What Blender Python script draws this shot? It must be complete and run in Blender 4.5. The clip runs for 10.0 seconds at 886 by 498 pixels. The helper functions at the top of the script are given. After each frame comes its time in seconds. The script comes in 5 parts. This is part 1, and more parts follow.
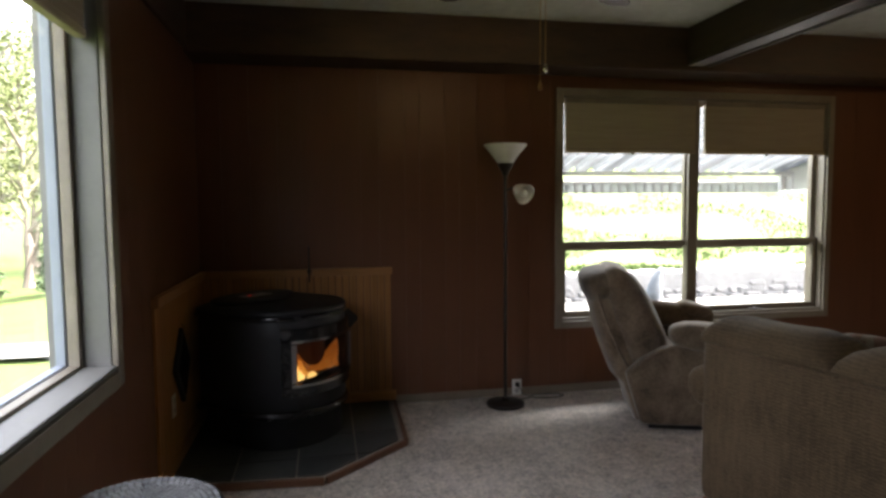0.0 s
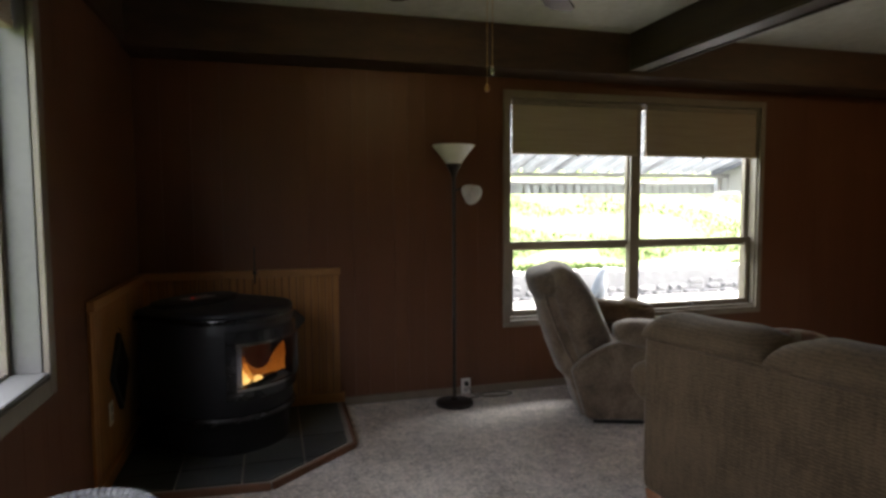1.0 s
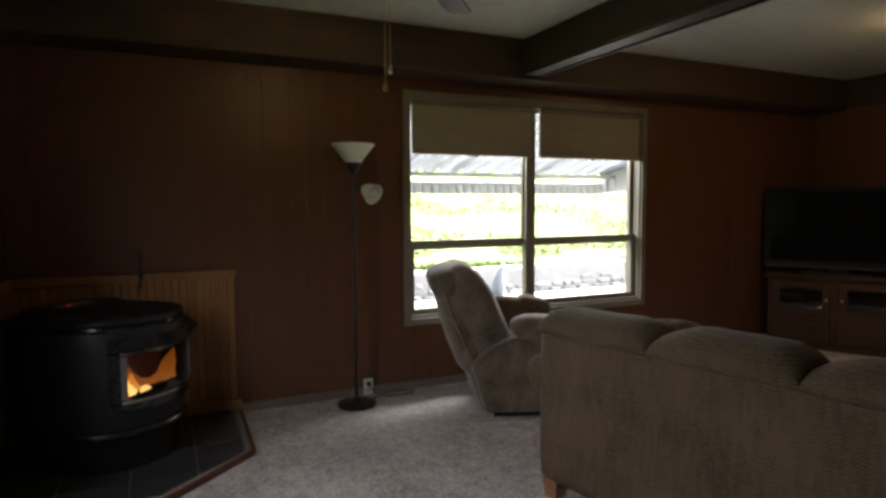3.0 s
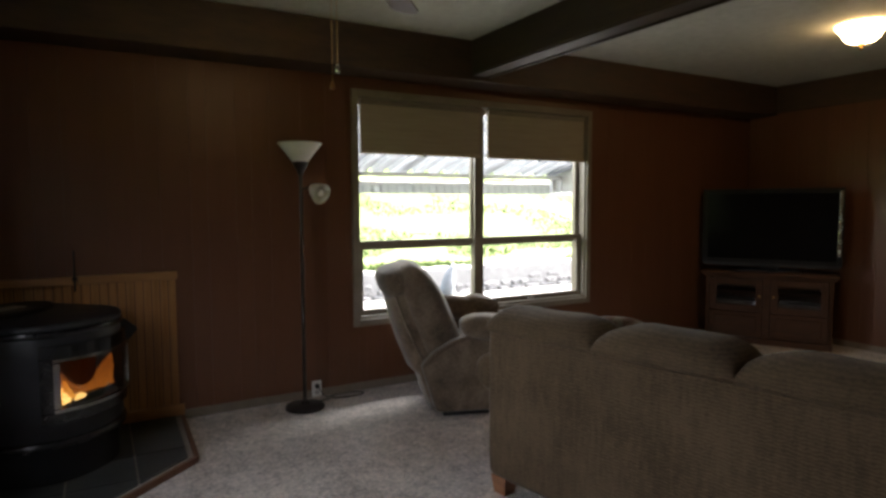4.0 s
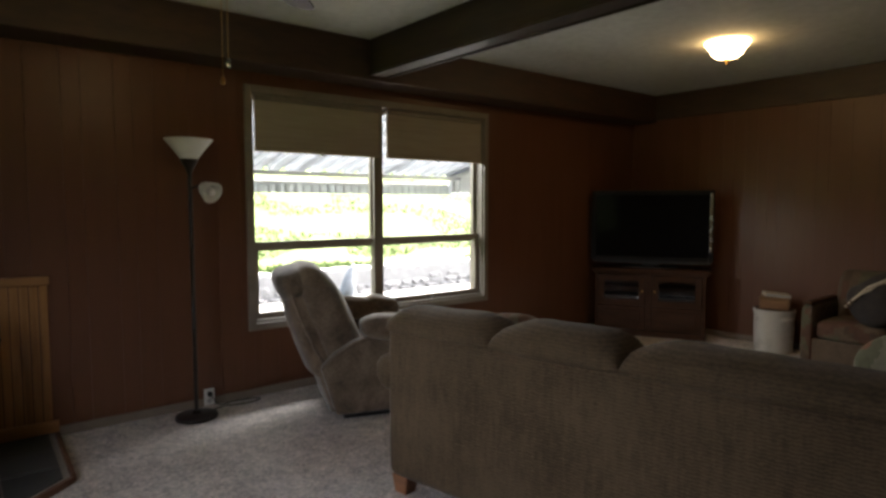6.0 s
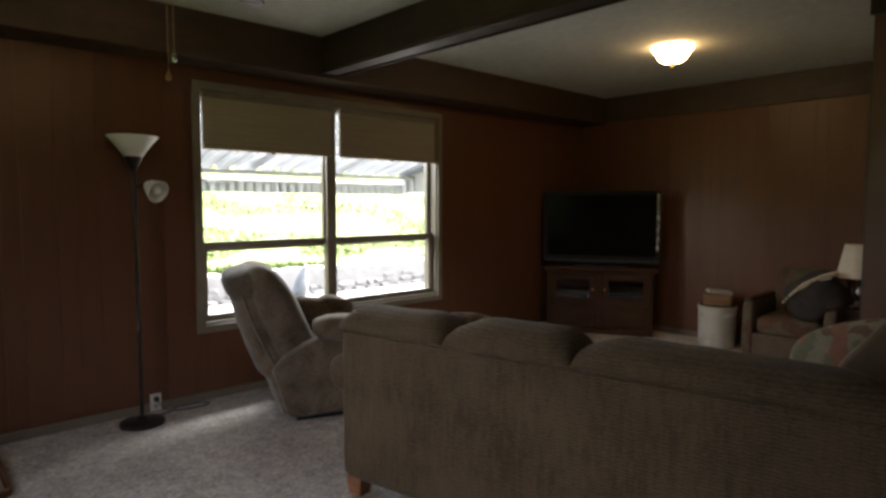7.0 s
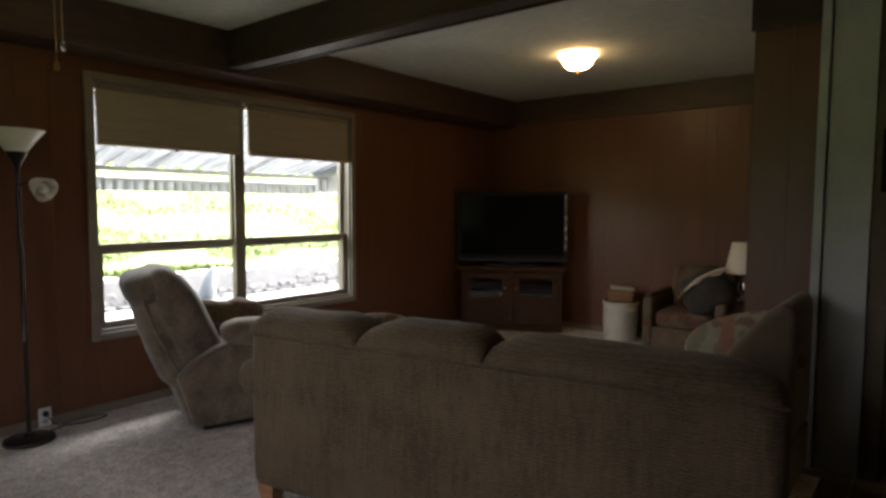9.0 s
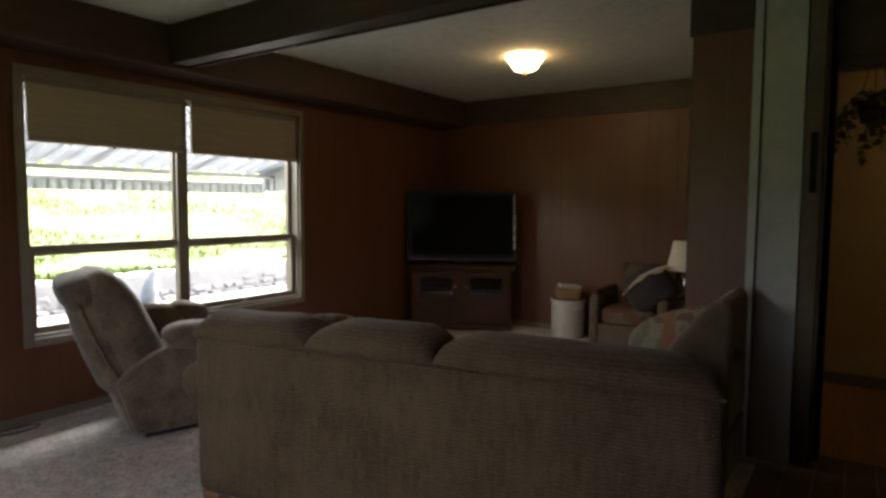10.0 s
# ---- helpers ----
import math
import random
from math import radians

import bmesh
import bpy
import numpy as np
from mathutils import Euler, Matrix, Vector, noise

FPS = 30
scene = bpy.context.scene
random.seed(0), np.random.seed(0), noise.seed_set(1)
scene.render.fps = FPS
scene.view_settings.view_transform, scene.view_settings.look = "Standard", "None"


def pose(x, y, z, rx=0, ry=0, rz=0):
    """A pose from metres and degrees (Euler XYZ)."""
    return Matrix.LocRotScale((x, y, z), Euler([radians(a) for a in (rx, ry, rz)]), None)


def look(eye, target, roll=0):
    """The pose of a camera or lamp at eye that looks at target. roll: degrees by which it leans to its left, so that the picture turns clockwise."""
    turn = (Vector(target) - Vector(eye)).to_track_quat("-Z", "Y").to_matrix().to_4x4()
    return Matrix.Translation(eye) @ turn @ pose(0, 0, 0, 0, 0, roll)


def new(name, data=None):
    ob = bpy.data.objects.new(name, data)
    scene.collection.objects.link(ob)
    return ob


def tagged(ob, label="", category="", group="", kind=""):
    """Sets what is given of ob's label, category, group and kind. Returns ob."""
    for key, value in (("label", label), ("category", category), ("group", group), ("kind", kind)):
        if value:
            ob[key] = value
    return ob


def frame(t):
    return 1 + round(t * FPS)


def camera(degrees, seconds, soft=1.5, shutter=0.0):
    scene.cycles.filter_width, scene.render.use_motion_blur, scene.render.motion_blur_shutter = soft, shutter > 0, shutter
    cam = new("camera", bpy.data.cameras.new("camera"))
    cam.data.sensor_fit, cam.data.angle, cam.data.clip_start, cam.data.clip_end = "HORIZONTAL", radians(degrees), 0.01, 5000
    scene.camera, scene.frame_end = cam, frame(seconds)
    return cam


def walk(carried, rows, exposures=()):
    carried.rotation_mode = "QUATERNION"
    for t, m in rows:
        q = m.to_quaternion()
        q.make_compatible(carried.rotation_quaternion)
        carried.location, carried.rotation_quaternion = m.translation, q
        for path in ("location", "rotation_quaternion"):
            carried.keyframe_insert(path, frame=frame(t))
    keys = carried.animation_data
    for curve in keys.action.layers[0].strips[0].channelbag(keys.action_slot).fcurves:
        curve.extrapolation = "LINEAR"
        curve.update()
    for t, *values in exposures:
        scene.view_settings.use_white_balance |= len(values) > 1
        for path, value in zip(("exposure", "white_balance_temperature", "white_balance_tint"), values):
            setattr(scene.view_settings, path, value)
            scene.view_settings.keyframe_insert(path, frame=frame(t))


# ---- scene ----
cam = camera(71.8, 10.0, soft=2.9)
# seconds, eye, yaw, pitch, lean
ROWS = [
    (0.0, 0.789, -4.121, 1.351, -11.00, -4.00, 0.41),
    (0.5, 0.791, -4.122, 1.351, -13.31, -4.01, 0.38),
    (1.0, 0.792, -4.124, 1.351, -15.74, -4.01, 0.29),
    (1.5, 0.794, -4.125, 1.351, -17.95, -4.06, 0.31),
    (2.0, 0.796, -4.127, 1.351, -20.33, -4.10, 0.40),
    (2.5, 0.797, -4.129, 1.351, -22.57, -4.10, 0.35),
    (4.0, 0.801, -4.134, 1.351, -29.61, -4.13, 0.20),
    (4.5, 0.802, -4.136, 1.351, -31.85, -4.12, 0.13),
    (5.0, 0.804, -4.138, 1.351, -34.31, -4.15, 0.09),
    (5.5, 0.805, -4.140, 1.351, -36.58, -4.13, 0.05),
    (7.0, 0.807, -4.146, 1.351, -43.13, -4.17, -0.09),
    (7.5, 0.808, -4.148, 1.351, -44.85, -4.13, -0.14),
    (8.0, 0.808, -4.149, 1.351, -46.64, -4.16, -0.22),
    (8.5, 0.809, -4.151, 1.351, -48.74, -4.16, -0.23),
    (9.0, 0.809, -4.153, 1.351, -51.07, -4.13, -0.24),
    (9.5, 0.810, -4.156, 1.351, -53.24, -4.14, -0.29),
    (10.0, 0.810, -4.158, 1.351, -55.70, -4.14, -0.26),
]
EXPOSURE = 4.5
walk(cam, [(t, pose(x, y, z, 90 + pitch, lean, yaw)) for t, x, y, z, yaw, pitch, lean in ROWS],
     exposures=[(0.0, EXPOSURE, 6650, 13), (10.0, EXPOSURE, 6650, 13)])

# ---- world and sun ----
world = bpy.data.worlds.new("sky")
scene.world = world
world.use_nodes = True
wn = world.node_tree.nodes
sky = wn.new("ShaderNodeTexSky")
sky.sky_type = 'NISHITA'
sky.sun_disc = False
sky.sun_elevation = radians(48)
sky.sun_rotation = radians(78)
sky.air_density, sky.dust_density, sky.ozone_density = 1.0, 8.0, 0.6
wn["Background"].inputs[1].default_value = 0.15
haze = wn.new("ShaderNodeHueSaturation")      # thin overcast: a paler sky
haze.inputs["Saturation"].default_value, haze.inputs["Value"].default_value = 0.4, 1.12
world.node_tree.links.new(sky.outputs[0], haze.inputs["Color"])
world.node_tree.links.new(haze.outputs[0], wn["Background"].inputs[0])
sun = bpy.data.lights.new("sun", 'SUN')
sun.energy, sun.angle, sun.color = 1.2, radians(12), (1.0, 0.95, 0.88)
sun_ob = new("sun", sun)
sun_ob.matrix_world = look((14, 3, 17), (0, 0, 0))

# area lamp added in the head of the wide window behind its shades, standing in for daylight from under the awning
daylight = bpy.data.lights.new("daylight_fill", 'AREA')
daylight.shape, daylight.size, daylight.size_y = 'RECTANGLE', 2.4, 0.30
daylight.energy, daylight.color = 3.6, (0.90, 0.96, 1.0)
daylight_ob = new("daylight_fill", daylight)
daylight_ob.matrix_world = look((3.40, 0.84, 1.95), (3.40, -0.9, 0.30))

# ---- materials ----
MATS = {}


def nodes_of(name):
    m = bpy.data.materials.new(name)
    m.use_nodes = True
    n = m.node_tree.nodes
    return m, n, m.node_tree.links, n["Principled BSDF"]


def surface(name, a, b, scale=(8, 8, 8), rough=0.6, detail=5.0, fine=60.0, bump=0.15, metal=0.0, vary=0.0,
            depth=0.01, coat=0.0, spec=0.5, distort=0.0, space="Object", sheen=0.0, rvar=0.15):
    """Two colours mixed by a stretched noise, a finer grain over it, grain relief and uneven gloss."""
    m, n, l, p = nodes_of(name)
    co = n.new("ShaderNodeTexCoord")
    geo = n.new("ShaderNodeNewGeometry")
    src = geo.outputs["Position"] if space == "World" else co.outputs["Object"]
    mp = n.new("ShaderNodeMapping")
    mp.inputs["Scale"].default_value = scale
    l.new(src, mp.inputs[0])
    info = n.new("ShaderNodeObjectInfo")
    n1 = n.new("ShaderNodeTexNoise")
    n1.noise_dimensions = '4D'
    n1.inputs["Scale"].default_value = 1.0
    n1.inputs["Detail"].default_value = detail
    n1.inputs["Distortion"].default_value = distort
    wm = n.new("ShaderNodeMath")
    wm.operation = 'MULTIPLY'
    wm.inputs[1].default_value = 20.0
    l.new(info.outputs["Random"], wm.inputs[0])
    l.new(wm.outputs[0], n1.inputs["W"])
    l.new(mp.outputs[0], n1.inputs["Vector"])
    n2 = n.new("ShaderNodeTexNoise")
    n2.inputs["Scale"].default_value = fine / max(scale)
    n2.inputs["Detail"].default_value = 3.0
    l.new(mp.outputs[0], n2.inputs["Vector"])
    ramp = n.new("ShaderNodeValToRGB")
    ramp.color_ramp.elements[0].position, ramp.color_ramp.elements[1].position = 0.3, 0.7
    ramp.color_ramp.elements[0].color = (*a, 1)
    ramp.color_ramp.elements[1].color = (*b, 1)
    mixf = n.new("ShaderNodeMath")
    mixf.operation = 'MULTIPLY_ADD'
    mixf.inputs[1].default_value = 0.35
    l.new(n2.outputs[0], mixf.inputs[0])
    sub = n.new("ShaderNodeMath")
    sub.operation = 'MULTIPLY_ADD'
    sub.inputs[1].default_value, sub.inputs[2].default_value = 1.0, -0.175
    l.new(n1.outputs[0], sub.inputs[0])
    l.new(sub.outputs[0], mixf.inputs[2])
    l.new(mixf.outputs[0], ramp.inputs[0])
    last = ramp.outputs[0]
    if vary:
        hsv = n.new("ShaderNodeHueSaturation")
        mr = n.new("ShaderNodeMapRange")
        mr.inputs[3].default_value, mr.inputs[4].default_value = 1 - vary, 1 + vary
        l.new(info.outputs["Random"], mr.inputs[0])
        l.new(mr.outputs[0], hsv.inputs["Value"])
        l.new(last, hsv.inputs["Color"])
        last = hsv.outputs[0]
    l.new(last, p.inputs["Base Color"])
    rr = n.new("ShaderNodeMapRange")
    rr.inputs[3].default_value, rr.inputs[4].default_value = max(0.02, rough - rvar), min(1, rough + rvar)
    l.new(n1.outputs[0], rr.inputs[0])
    l.new(rr.outputs[0], p.inputs["Roughness"])
    p.inputs["Metallic"].default_value = metal
    p.inputs["Specular IOR Level"].default_value = spec
    p.inputs["Coat Weight"].default_value = coat
    p.inputs["Sheen Weight"].default_value = sheen
    if bump:
        bp = n.new("ShaderNodeBump")
        bp.inputs["Strength"].default_value = bump
        bp.inputs["Distance"].default_value = depth
        l.new(mixf.outputs[0], bp.inputs["Height"])
        l.new(bp.outputs[0], p.inputs["Normal"])
    MATS[name] = m
    return m


def glowing(name, colour, strength):
    m, n, l, p = nodes_of(name)
    p.inputs["Base Color"].default_value = (*colour, 1)
    p.inputs["Emission Color"].default_value = (*colour, 1)
    p.inputs["Emission Strength"].default_value = strength
    MATS[name] = m
    return m


def ribbed(name, a, b, ribs=165.0):
    """Ribbed upholstery: fine horizontal cords broken into short dashes, with worn patches."""
    m, n, l, p = nodes_of(name)
    co = n.new("ShaderNodeTexCoord")
    wv = n.new("ShaderNodeTexWave")
    wv.bands_direction = 'Z'
    wv.inputs["Scale"].default_value = ribs / 6.283 * 1.0
    wv.inputs["Distortion"].default_value = 5.0
    wv.inputs["Detail"].default_value = 2.0
    wv.inputs["Detail Scale"].default_value = 2.2
    l.new(co.outputs["Object"], wv.inputs["Vector"])
    dash = n.new("ShaderNodeTexNoise")
    mp = n.new("ShaderNodeMapping")
    mp.inputs["Scale"].default_value = (45, 45, 95)
    l.new(co.outputs["Object"], mp.inputs[0])
    l.new(mp.outputs[0], dash.inputs["Vector"])
    dash.inputs["Scale"].default_value = 1.0
    dash.inputs["Detail"].default_value = 3.0
    big = n.new("ShaderNodeTexNoise")
    big.inputs["Scale"].default_value = 3.0
    big.inputs["Detail"].default_value = 4.0
    l.new(co.outputs["Object"], big.inputs["Vector"])
    slub = n.new("ShaderNodeTexNoise")
    mq = n.new("ShaderNodeMapping")
    mq.inputs["Scale"].default_value = (70, 70, 9)
    l.new(co.outputs["Object"], mq.inputs[0])
    l.new(mq.outputs[0], slub.inputs["Vector"])
    slub.inputs["Scale"].default_value = 1.0
    slub.inputs["Detail"].default_value = 2.0
    mul0 = n.new("ShaderNodeMath")
    mul0.operation = 'MULTIPLY'
    l.new(wv.outputs["Fac"], mul0.inputs[0])
    l.new(dash.outputs[0], mul0.inputs[1])
    mul = n.new("ShaderNodeMath")
    mul.operation = 'MULTIPLY_ADD'
    mul.inputs[1].default_value = 0.75
    l.new(slub.outputs[0], mul.inputs[0])
    l.new(mul0.outputs[0], mul.inputs[2])
    add = n.new("ShaderNodeMath")
    add.operation = 'MULTIPLY_ADD'
    add.inputs[1].default_value = 0.55
    l.new(mul.outputs[0], add.inputs[0])
    half = n.new("ShaderNodeMath")
    half.operation = 'MULTIPLY'
    half.inputs[1].default_value = 0.75
    l.new(big.outputs[0], half.inputs[0])
    l.new(half.outputs[0], add.inputs[2])
    ramp = n.new("ShaderNodeValToRGB")
    ramp.color_ramp.elements[0].position, ramp.color_ramp.elements[1].position = 0.40, 0.95
    ramp.color_ramp.elements[0].color, ramp.color_ramp.elements[1].color = (*a, 1), (*b, 1)
    l.new(add.outputs[0], ramp.inputs[0])
    l.new(ramp.outputs[0], p.inputs["Base Color"])
    p.inputs["Roughness"].default_value = 0.95
    p.inputs["Specular IOR Level"].default_value = 0.15
    p.inputs["Sheen Weight"].default_value = 0.05
    bp = n.new("ShaderNodeBump")
    bp.inputs["Strength"].default_value = 0.22
    bp.inputs["Distance"].default_value = 0.003
    l.new(mul.outputs[0], bp.inputs["Height"])
    l.new(bp.outputs[0], p.inputs["Normal"])
    MATS[name] = m
    return m


def pile_carpet(name):
    """Cut pile: fine speckle, tufts leaning this way and that, and broad trodden patches."""
    m, n, l, p = nodes_of(name)
    geo = n.new("ShaderNodeNewGeometry")
    total = None
    for scale, detail, weight in ((210.0, 2.0, 0.26), (52.0, 4.0, 0.44), (15.0, 4.0, 0.28), (2.6, 4.0, 0.24)):
        tx = n.new("ShaderNodeTexNoise")
        tx.inputs["Scale"].default_value, tx.inputs["Detail"].default_value = scale, detail
        tx.inputs["Distortion"].default_value = 0.6
        l.new(geo.outputs["Position"], tx.inputs["Vector"])
        add = n.new("ShaderNodeMath")
        add.operation = 'MULTIPLY_ADD'
        add.inputs[1].default_value = weight
        l.new(tx.outputs[0], add.inputs[0])
        if total is None:
            add.inputs[2].default_value = -0.11
        else:
            l.new(total, add.inputs[2])
        total = add.outputs[0]
    ramp = n.new("ShaderNodeValToRGB")
    ramp.color_ramp.elements[0].position, ramp.color_ramp.elements[1].position = 0.38, 0.62
    ramp.color_ramp.elements[0].color, ramp.color_ramp.elements[1].color = (0.32, 0.275, 0.235, 1), (0.88, 0.78, 0.68, 1)
    l.new(total, ramp.inputs[0])
    l.new(ramp.outputs[0], p.inputs["Base Color"])
    p.inputs["Roughness"].default_value = 1.0
    p.inputs["Specular IOR Level"].default_value = 0.05
    p.inputs["Sheen Weight"].default_value = 0.2
    bp = n.new("ShaderNodeBump")
    bp.inputs["Strength"].default_value, bp.inputs["Distance"].default_value = 1.0, 0.03
    l.new(total, bp.inputs["Height"])
    l.new(bp.outputs[0], p.inputs["Normal"])
    MATS[name] = m
    return m


def clear_glass(name, tint=(1, 1, 1), gloss=0.06):
    m, n, l, p = nodes_of(name)
    out = n["Material Output"]
    tr = n.new("ShaderNodeBsdfTransparent")
    tr.inputs[0].default_value = (*tint, 1)
    gl = n.new("ShaderNodeBsdfGlossy")
    gl.inputs["Roughness"].default_value = 0.02
    lw = n.new("ShaderNodeLayerWeight")
    lw.inputs[0].default_value = 0.5
    pw = n.new("ShaderNodeMath")
    pw.operation = 'POWER'
    pw.inputs[1].default_value = 4.0
    fr = n.new("ShaderNodeMath")
    fr.operation = 'MULTIPLY_ADD'
    fr.inputs[1].default_value, fr.inputs[2].default_value = 0.6, gloss * 0.5
    l.new(lw.outputs["Facing"], pw.inputs[0])
    l.new(pw.outputs[0], fr.inputs[0])
    mx = n.new("ShaderNodeMixShader")
    l.new(fr.outputs[0], mx.inputs[0])
    l.new(tr.outputs[0], mx.inputs[1])
    l.new(gl.outputs[0], mx.inputs[2])
    l.new(mx.outputs[0], out.inputs[0])
    MATS[name] = m
    return m


PANELING = surface("dark_wood_paneling", (0.118, 0.0485, 0.0235), (0.136, 0.0560, 0.0272), (10, 10, 0.5), 0.40, fine=70, bump=0.03, depth=0.002, vary=0.015, rvar=0.05, spec=0.4, space="World", distort=0.6)
DARKTRIM = surface("dark_brown_trim", (0.040, 0.022, 0.013), (0.075, 0.040, 0.022), (3, 3, 12), 0.55, fine=60, bump=0.1, depth=0.004)
BEAMWOOD = surface("dark_stained_beam", (0.026, 0.018, 0.010), (0.050, 0.034, 0.019), (14, 1.2, 14), 0.5, spec=0.3, fine=70, bump=0.12, depth=0.004)
CEILING = surface("textured_ceiling_paint", (0.485, 0.50, 0.44), (0.59, 0.605, 0.54), (18, 18, 18), 0.9, fine=120, bump=0.55, depth=0.012, space="World")
CARPET = pile_carpet("beige_carpet")
TAUPE = surface("taupe_window_paint", (0.180, 0.152, 0.116), (0.235, 0.202, 0.158), (6, 6, 6), 0.5, fine=40, bump=0.06, depth=0.003)
WHITEPAINT = surface("offwhite_paint", (0.38, 0.38, 0.365), (0.46, 0.46, 0.445), (5, 5, 5), 0.5, fine=40, bump=0.05, depth=0.003)
WESTPAINT = surface("grey_sill_paint", (0.135, 0.131, 0.121), (0.172, 0.167, 0.155), (5, 5, 5), 0.55, fine=40, bump=0.05, depth=0.003)
BASEBOARD = surface("beige_baseboard", (0.17, 0.135, 0.10), (0.22, 0.178, 0.135), (5, 5, 5), 0.6, fine=40, bump=0.05, depth=0.003)
PINE = surface("golden_pine", (0.27, 0.120, 0.034), (0.43, 0.210, 0.066), (16, 16, 1.4), 0.45, fine=80, bump=0.1, depth=0.003, vary=0.13, space="World", distort=0.8)
PINEFLAT = surface("golden_pine_rail", (0.26, 0.115, 0.034), (0.38, 0.185, 0.062), (1.8, 1.8, 16), 0.42, fine=80, bump=0.1, depth=0.003, vary=0.1, space="World", distort=0.8)
SLATE = surface("slate_tile", (0.034, 0.038, 0.038), (0.074, 0.077, 0.072), (7, 7, 7), 0.42, fine=70, bump=0.35, depth=0.006, vary=0.18)
GROUT = surface("grey_grout", (0.27, 0.24, 0.20), (0.34, 0.305, 0.26), (30, 30, 30), 0.9, fine=150, bump=0.3, depth=0.003)
REDWOOD = surface("reddish_wood_edge", (0.26, 0.11, 0.05), (0.38, 0.17, 0.08), (3, 3, 20), 0.45, fine=70, bump=0.1, depth=0.003)
STOVEBLACK = surface("black_stove_paint", (0.012, 0.012, 0.013), (0.024, 0.024, 0.026), (9, 9, 9), 0.5, fine=160, bump=0.12, depth=0.002, spec=0.3)
STOVEGLOSS = surface("black_enamel", (0.010, 0.010, 0.011), (0.018, 0.018, 0.019), (6, 6, 6), 0.22, fine=60, bump=0.03, depth=0.002)
CHROME = surface("brushed_nickel", (0.55, 0.54, 0.52), (0.70, 0.69, 0.66), (20, 20, 20), 0.25, fine=90, bump=0.05, depth=0.001, metal=1.0)
BRASS = surface("aged_brass", (0.45, 0.28, 0.10), (0.62, 0.42, 0.18), (20, 20, 20), 0.32, fine=90, bump=0.05, depth=0.001, metal=1.0)
BRONZE = surface("dark_bronze_metal", (0.030, 0.025, 0.022), (0.055, 0.046, 0.040), (12, 12, 12), 0.35, fine=90, bump=0.05, depth=0.001, metal=0.6)
MILKGLASS = surface("frosted_white_glass", (0.74, 0.73, 0.70), (0.82, 0.81, 0.78), (8, 8, 8), 0.35, fine=40, bump=0.03, depth=0.001)
PLASTIC = surface("white_plastic", (0.70, 0.69, 0.66), (0.78, 0.77, 0.74), (8, 8, 8), 0.4, fine=40, bump=0.02, depth=0.001)
BLACKPLASTIC = surface("black_plastic", (0.012, 0.012, 0.013), (0.02, 0.02, 0.021), (9, 9, 9), 0.35, fine=60, bump=0.03, depth=0.001)
SCREEN = surface("black_screen_glass", (0.006, 0.006, 0.007), (0.009, 0.009, 0.010), (2, 2, 2), 0.10, fine=20, bump=0.0, rvar=0.02, spec=0.015)
OAK = surface("brown_oak", (0.047, 0.022, 0.011), (0.082, 0.038, 0.019), (4, 4, 18), 0.6, fine=80, bump=0.12, depth=0.003, distort=0.7, spec=0.18)
SUEDE = surface("taupe_microsuede", (0.072, 0.051, 0.033), (0.218, 0.159, 0.108), (6, 6, 6), 0.95, detail=7, distort=0.5, fine=60, bump=0.4, depth=0.012, sheen=0.3, spec=0.1)
SOFA = ribbed("ribbed_taupe_upholstery", (0.050, 0.0335, 0.0195), (0.132, 0.090, 0.053))
BROWNFABRIC = surface("brown_fabric", (0.085, 0.060, 0.039), (0.135, 0.097, 0.064), (8, 8, 8), 0.95, fine=120, bump=0.3, depth=0.004, sheen=0.2, spec=0.1)
BLIND = surface("tan_pleated_shade", (0.38, 0.315, 0.235), (0.44, 0.37, 0.28), (3, 3, 60), 0.9, fine=120, bump=0.05, depth=0.002, spec=0.1)
def translucent(name, colour, through_share):
    """A sheet that lets part of the light through, like glass-fibre roofing."""
    m, n, l, p = nodes_of(name)
    p.inputs["Base Color"].default_value = (*colour, 1)
    p.inputs["Roughness"].default_value = 0.5
    tr = n.new("ShaderNodeBsdfTranslucent")
    tr.inputs[0].default_value = (*colour, 1)
    grime = n.new("ShaderNodeTexNoise")
    grime.inputs["Scale"].default_value = 4.0
    grime.inputs["Detail"].default_value = 5.0
    fac = n.new("ShaderNodeMapRange")
    fac.inputs[3].default_value, fac.inputs[4].default_value = through_share - 0.1, through_share + 0.1
    l.new(grime.outputs[0], fac.inputs[0])
    mx = n.new("ShaderNodeMixShader")
    l.new(fac.outputs[0], mx.inputs[0])
    l.new(p.outputs[0], mx.inputs[1])
    l.new(tr.outputs[0], mx.inputs[2])
    l.new(mx.outputs[0], n["Material Output"].inputs[0])
    MATS[name] = m
    return m


GLASS = clear_glass("window_glass")
STOVEGLASS = clear_glass("smoked_stove_glass", (0.75, 0.70, 0.66))

# ---- mesh helpers ----


def mesh_of(bm, name, material, smooth=False):
    bmesh.ops.recalc_face_normals(bm, faces=bm.faces)
    me = bpy.data.meshes.new(name)
    bm.to_mesh(me)
    bm.free()
    for m in (material if isinstance(material, (list, tuple)) else [material]):
        me.materials.append(m)
    if smooth:
        for f in me.polygons:
            f.use_smooth = True
    return me


def part(name, bm, material, parent=None, label="", smooth=False):
    ob = new(name, mesh_of(bm, name, material, smooth))
    if parent:
        ob.parent = parent
    if label:
        tagged(ob, label)
    return ob


def thing(name, label, category, m=None, group="", kind=""):
    ob = new(name)
    ob.empty_display_size = 0.05
    if m is not None:
        ob.matrix_world = m
    return tagged(ob, label, category, group, kind)


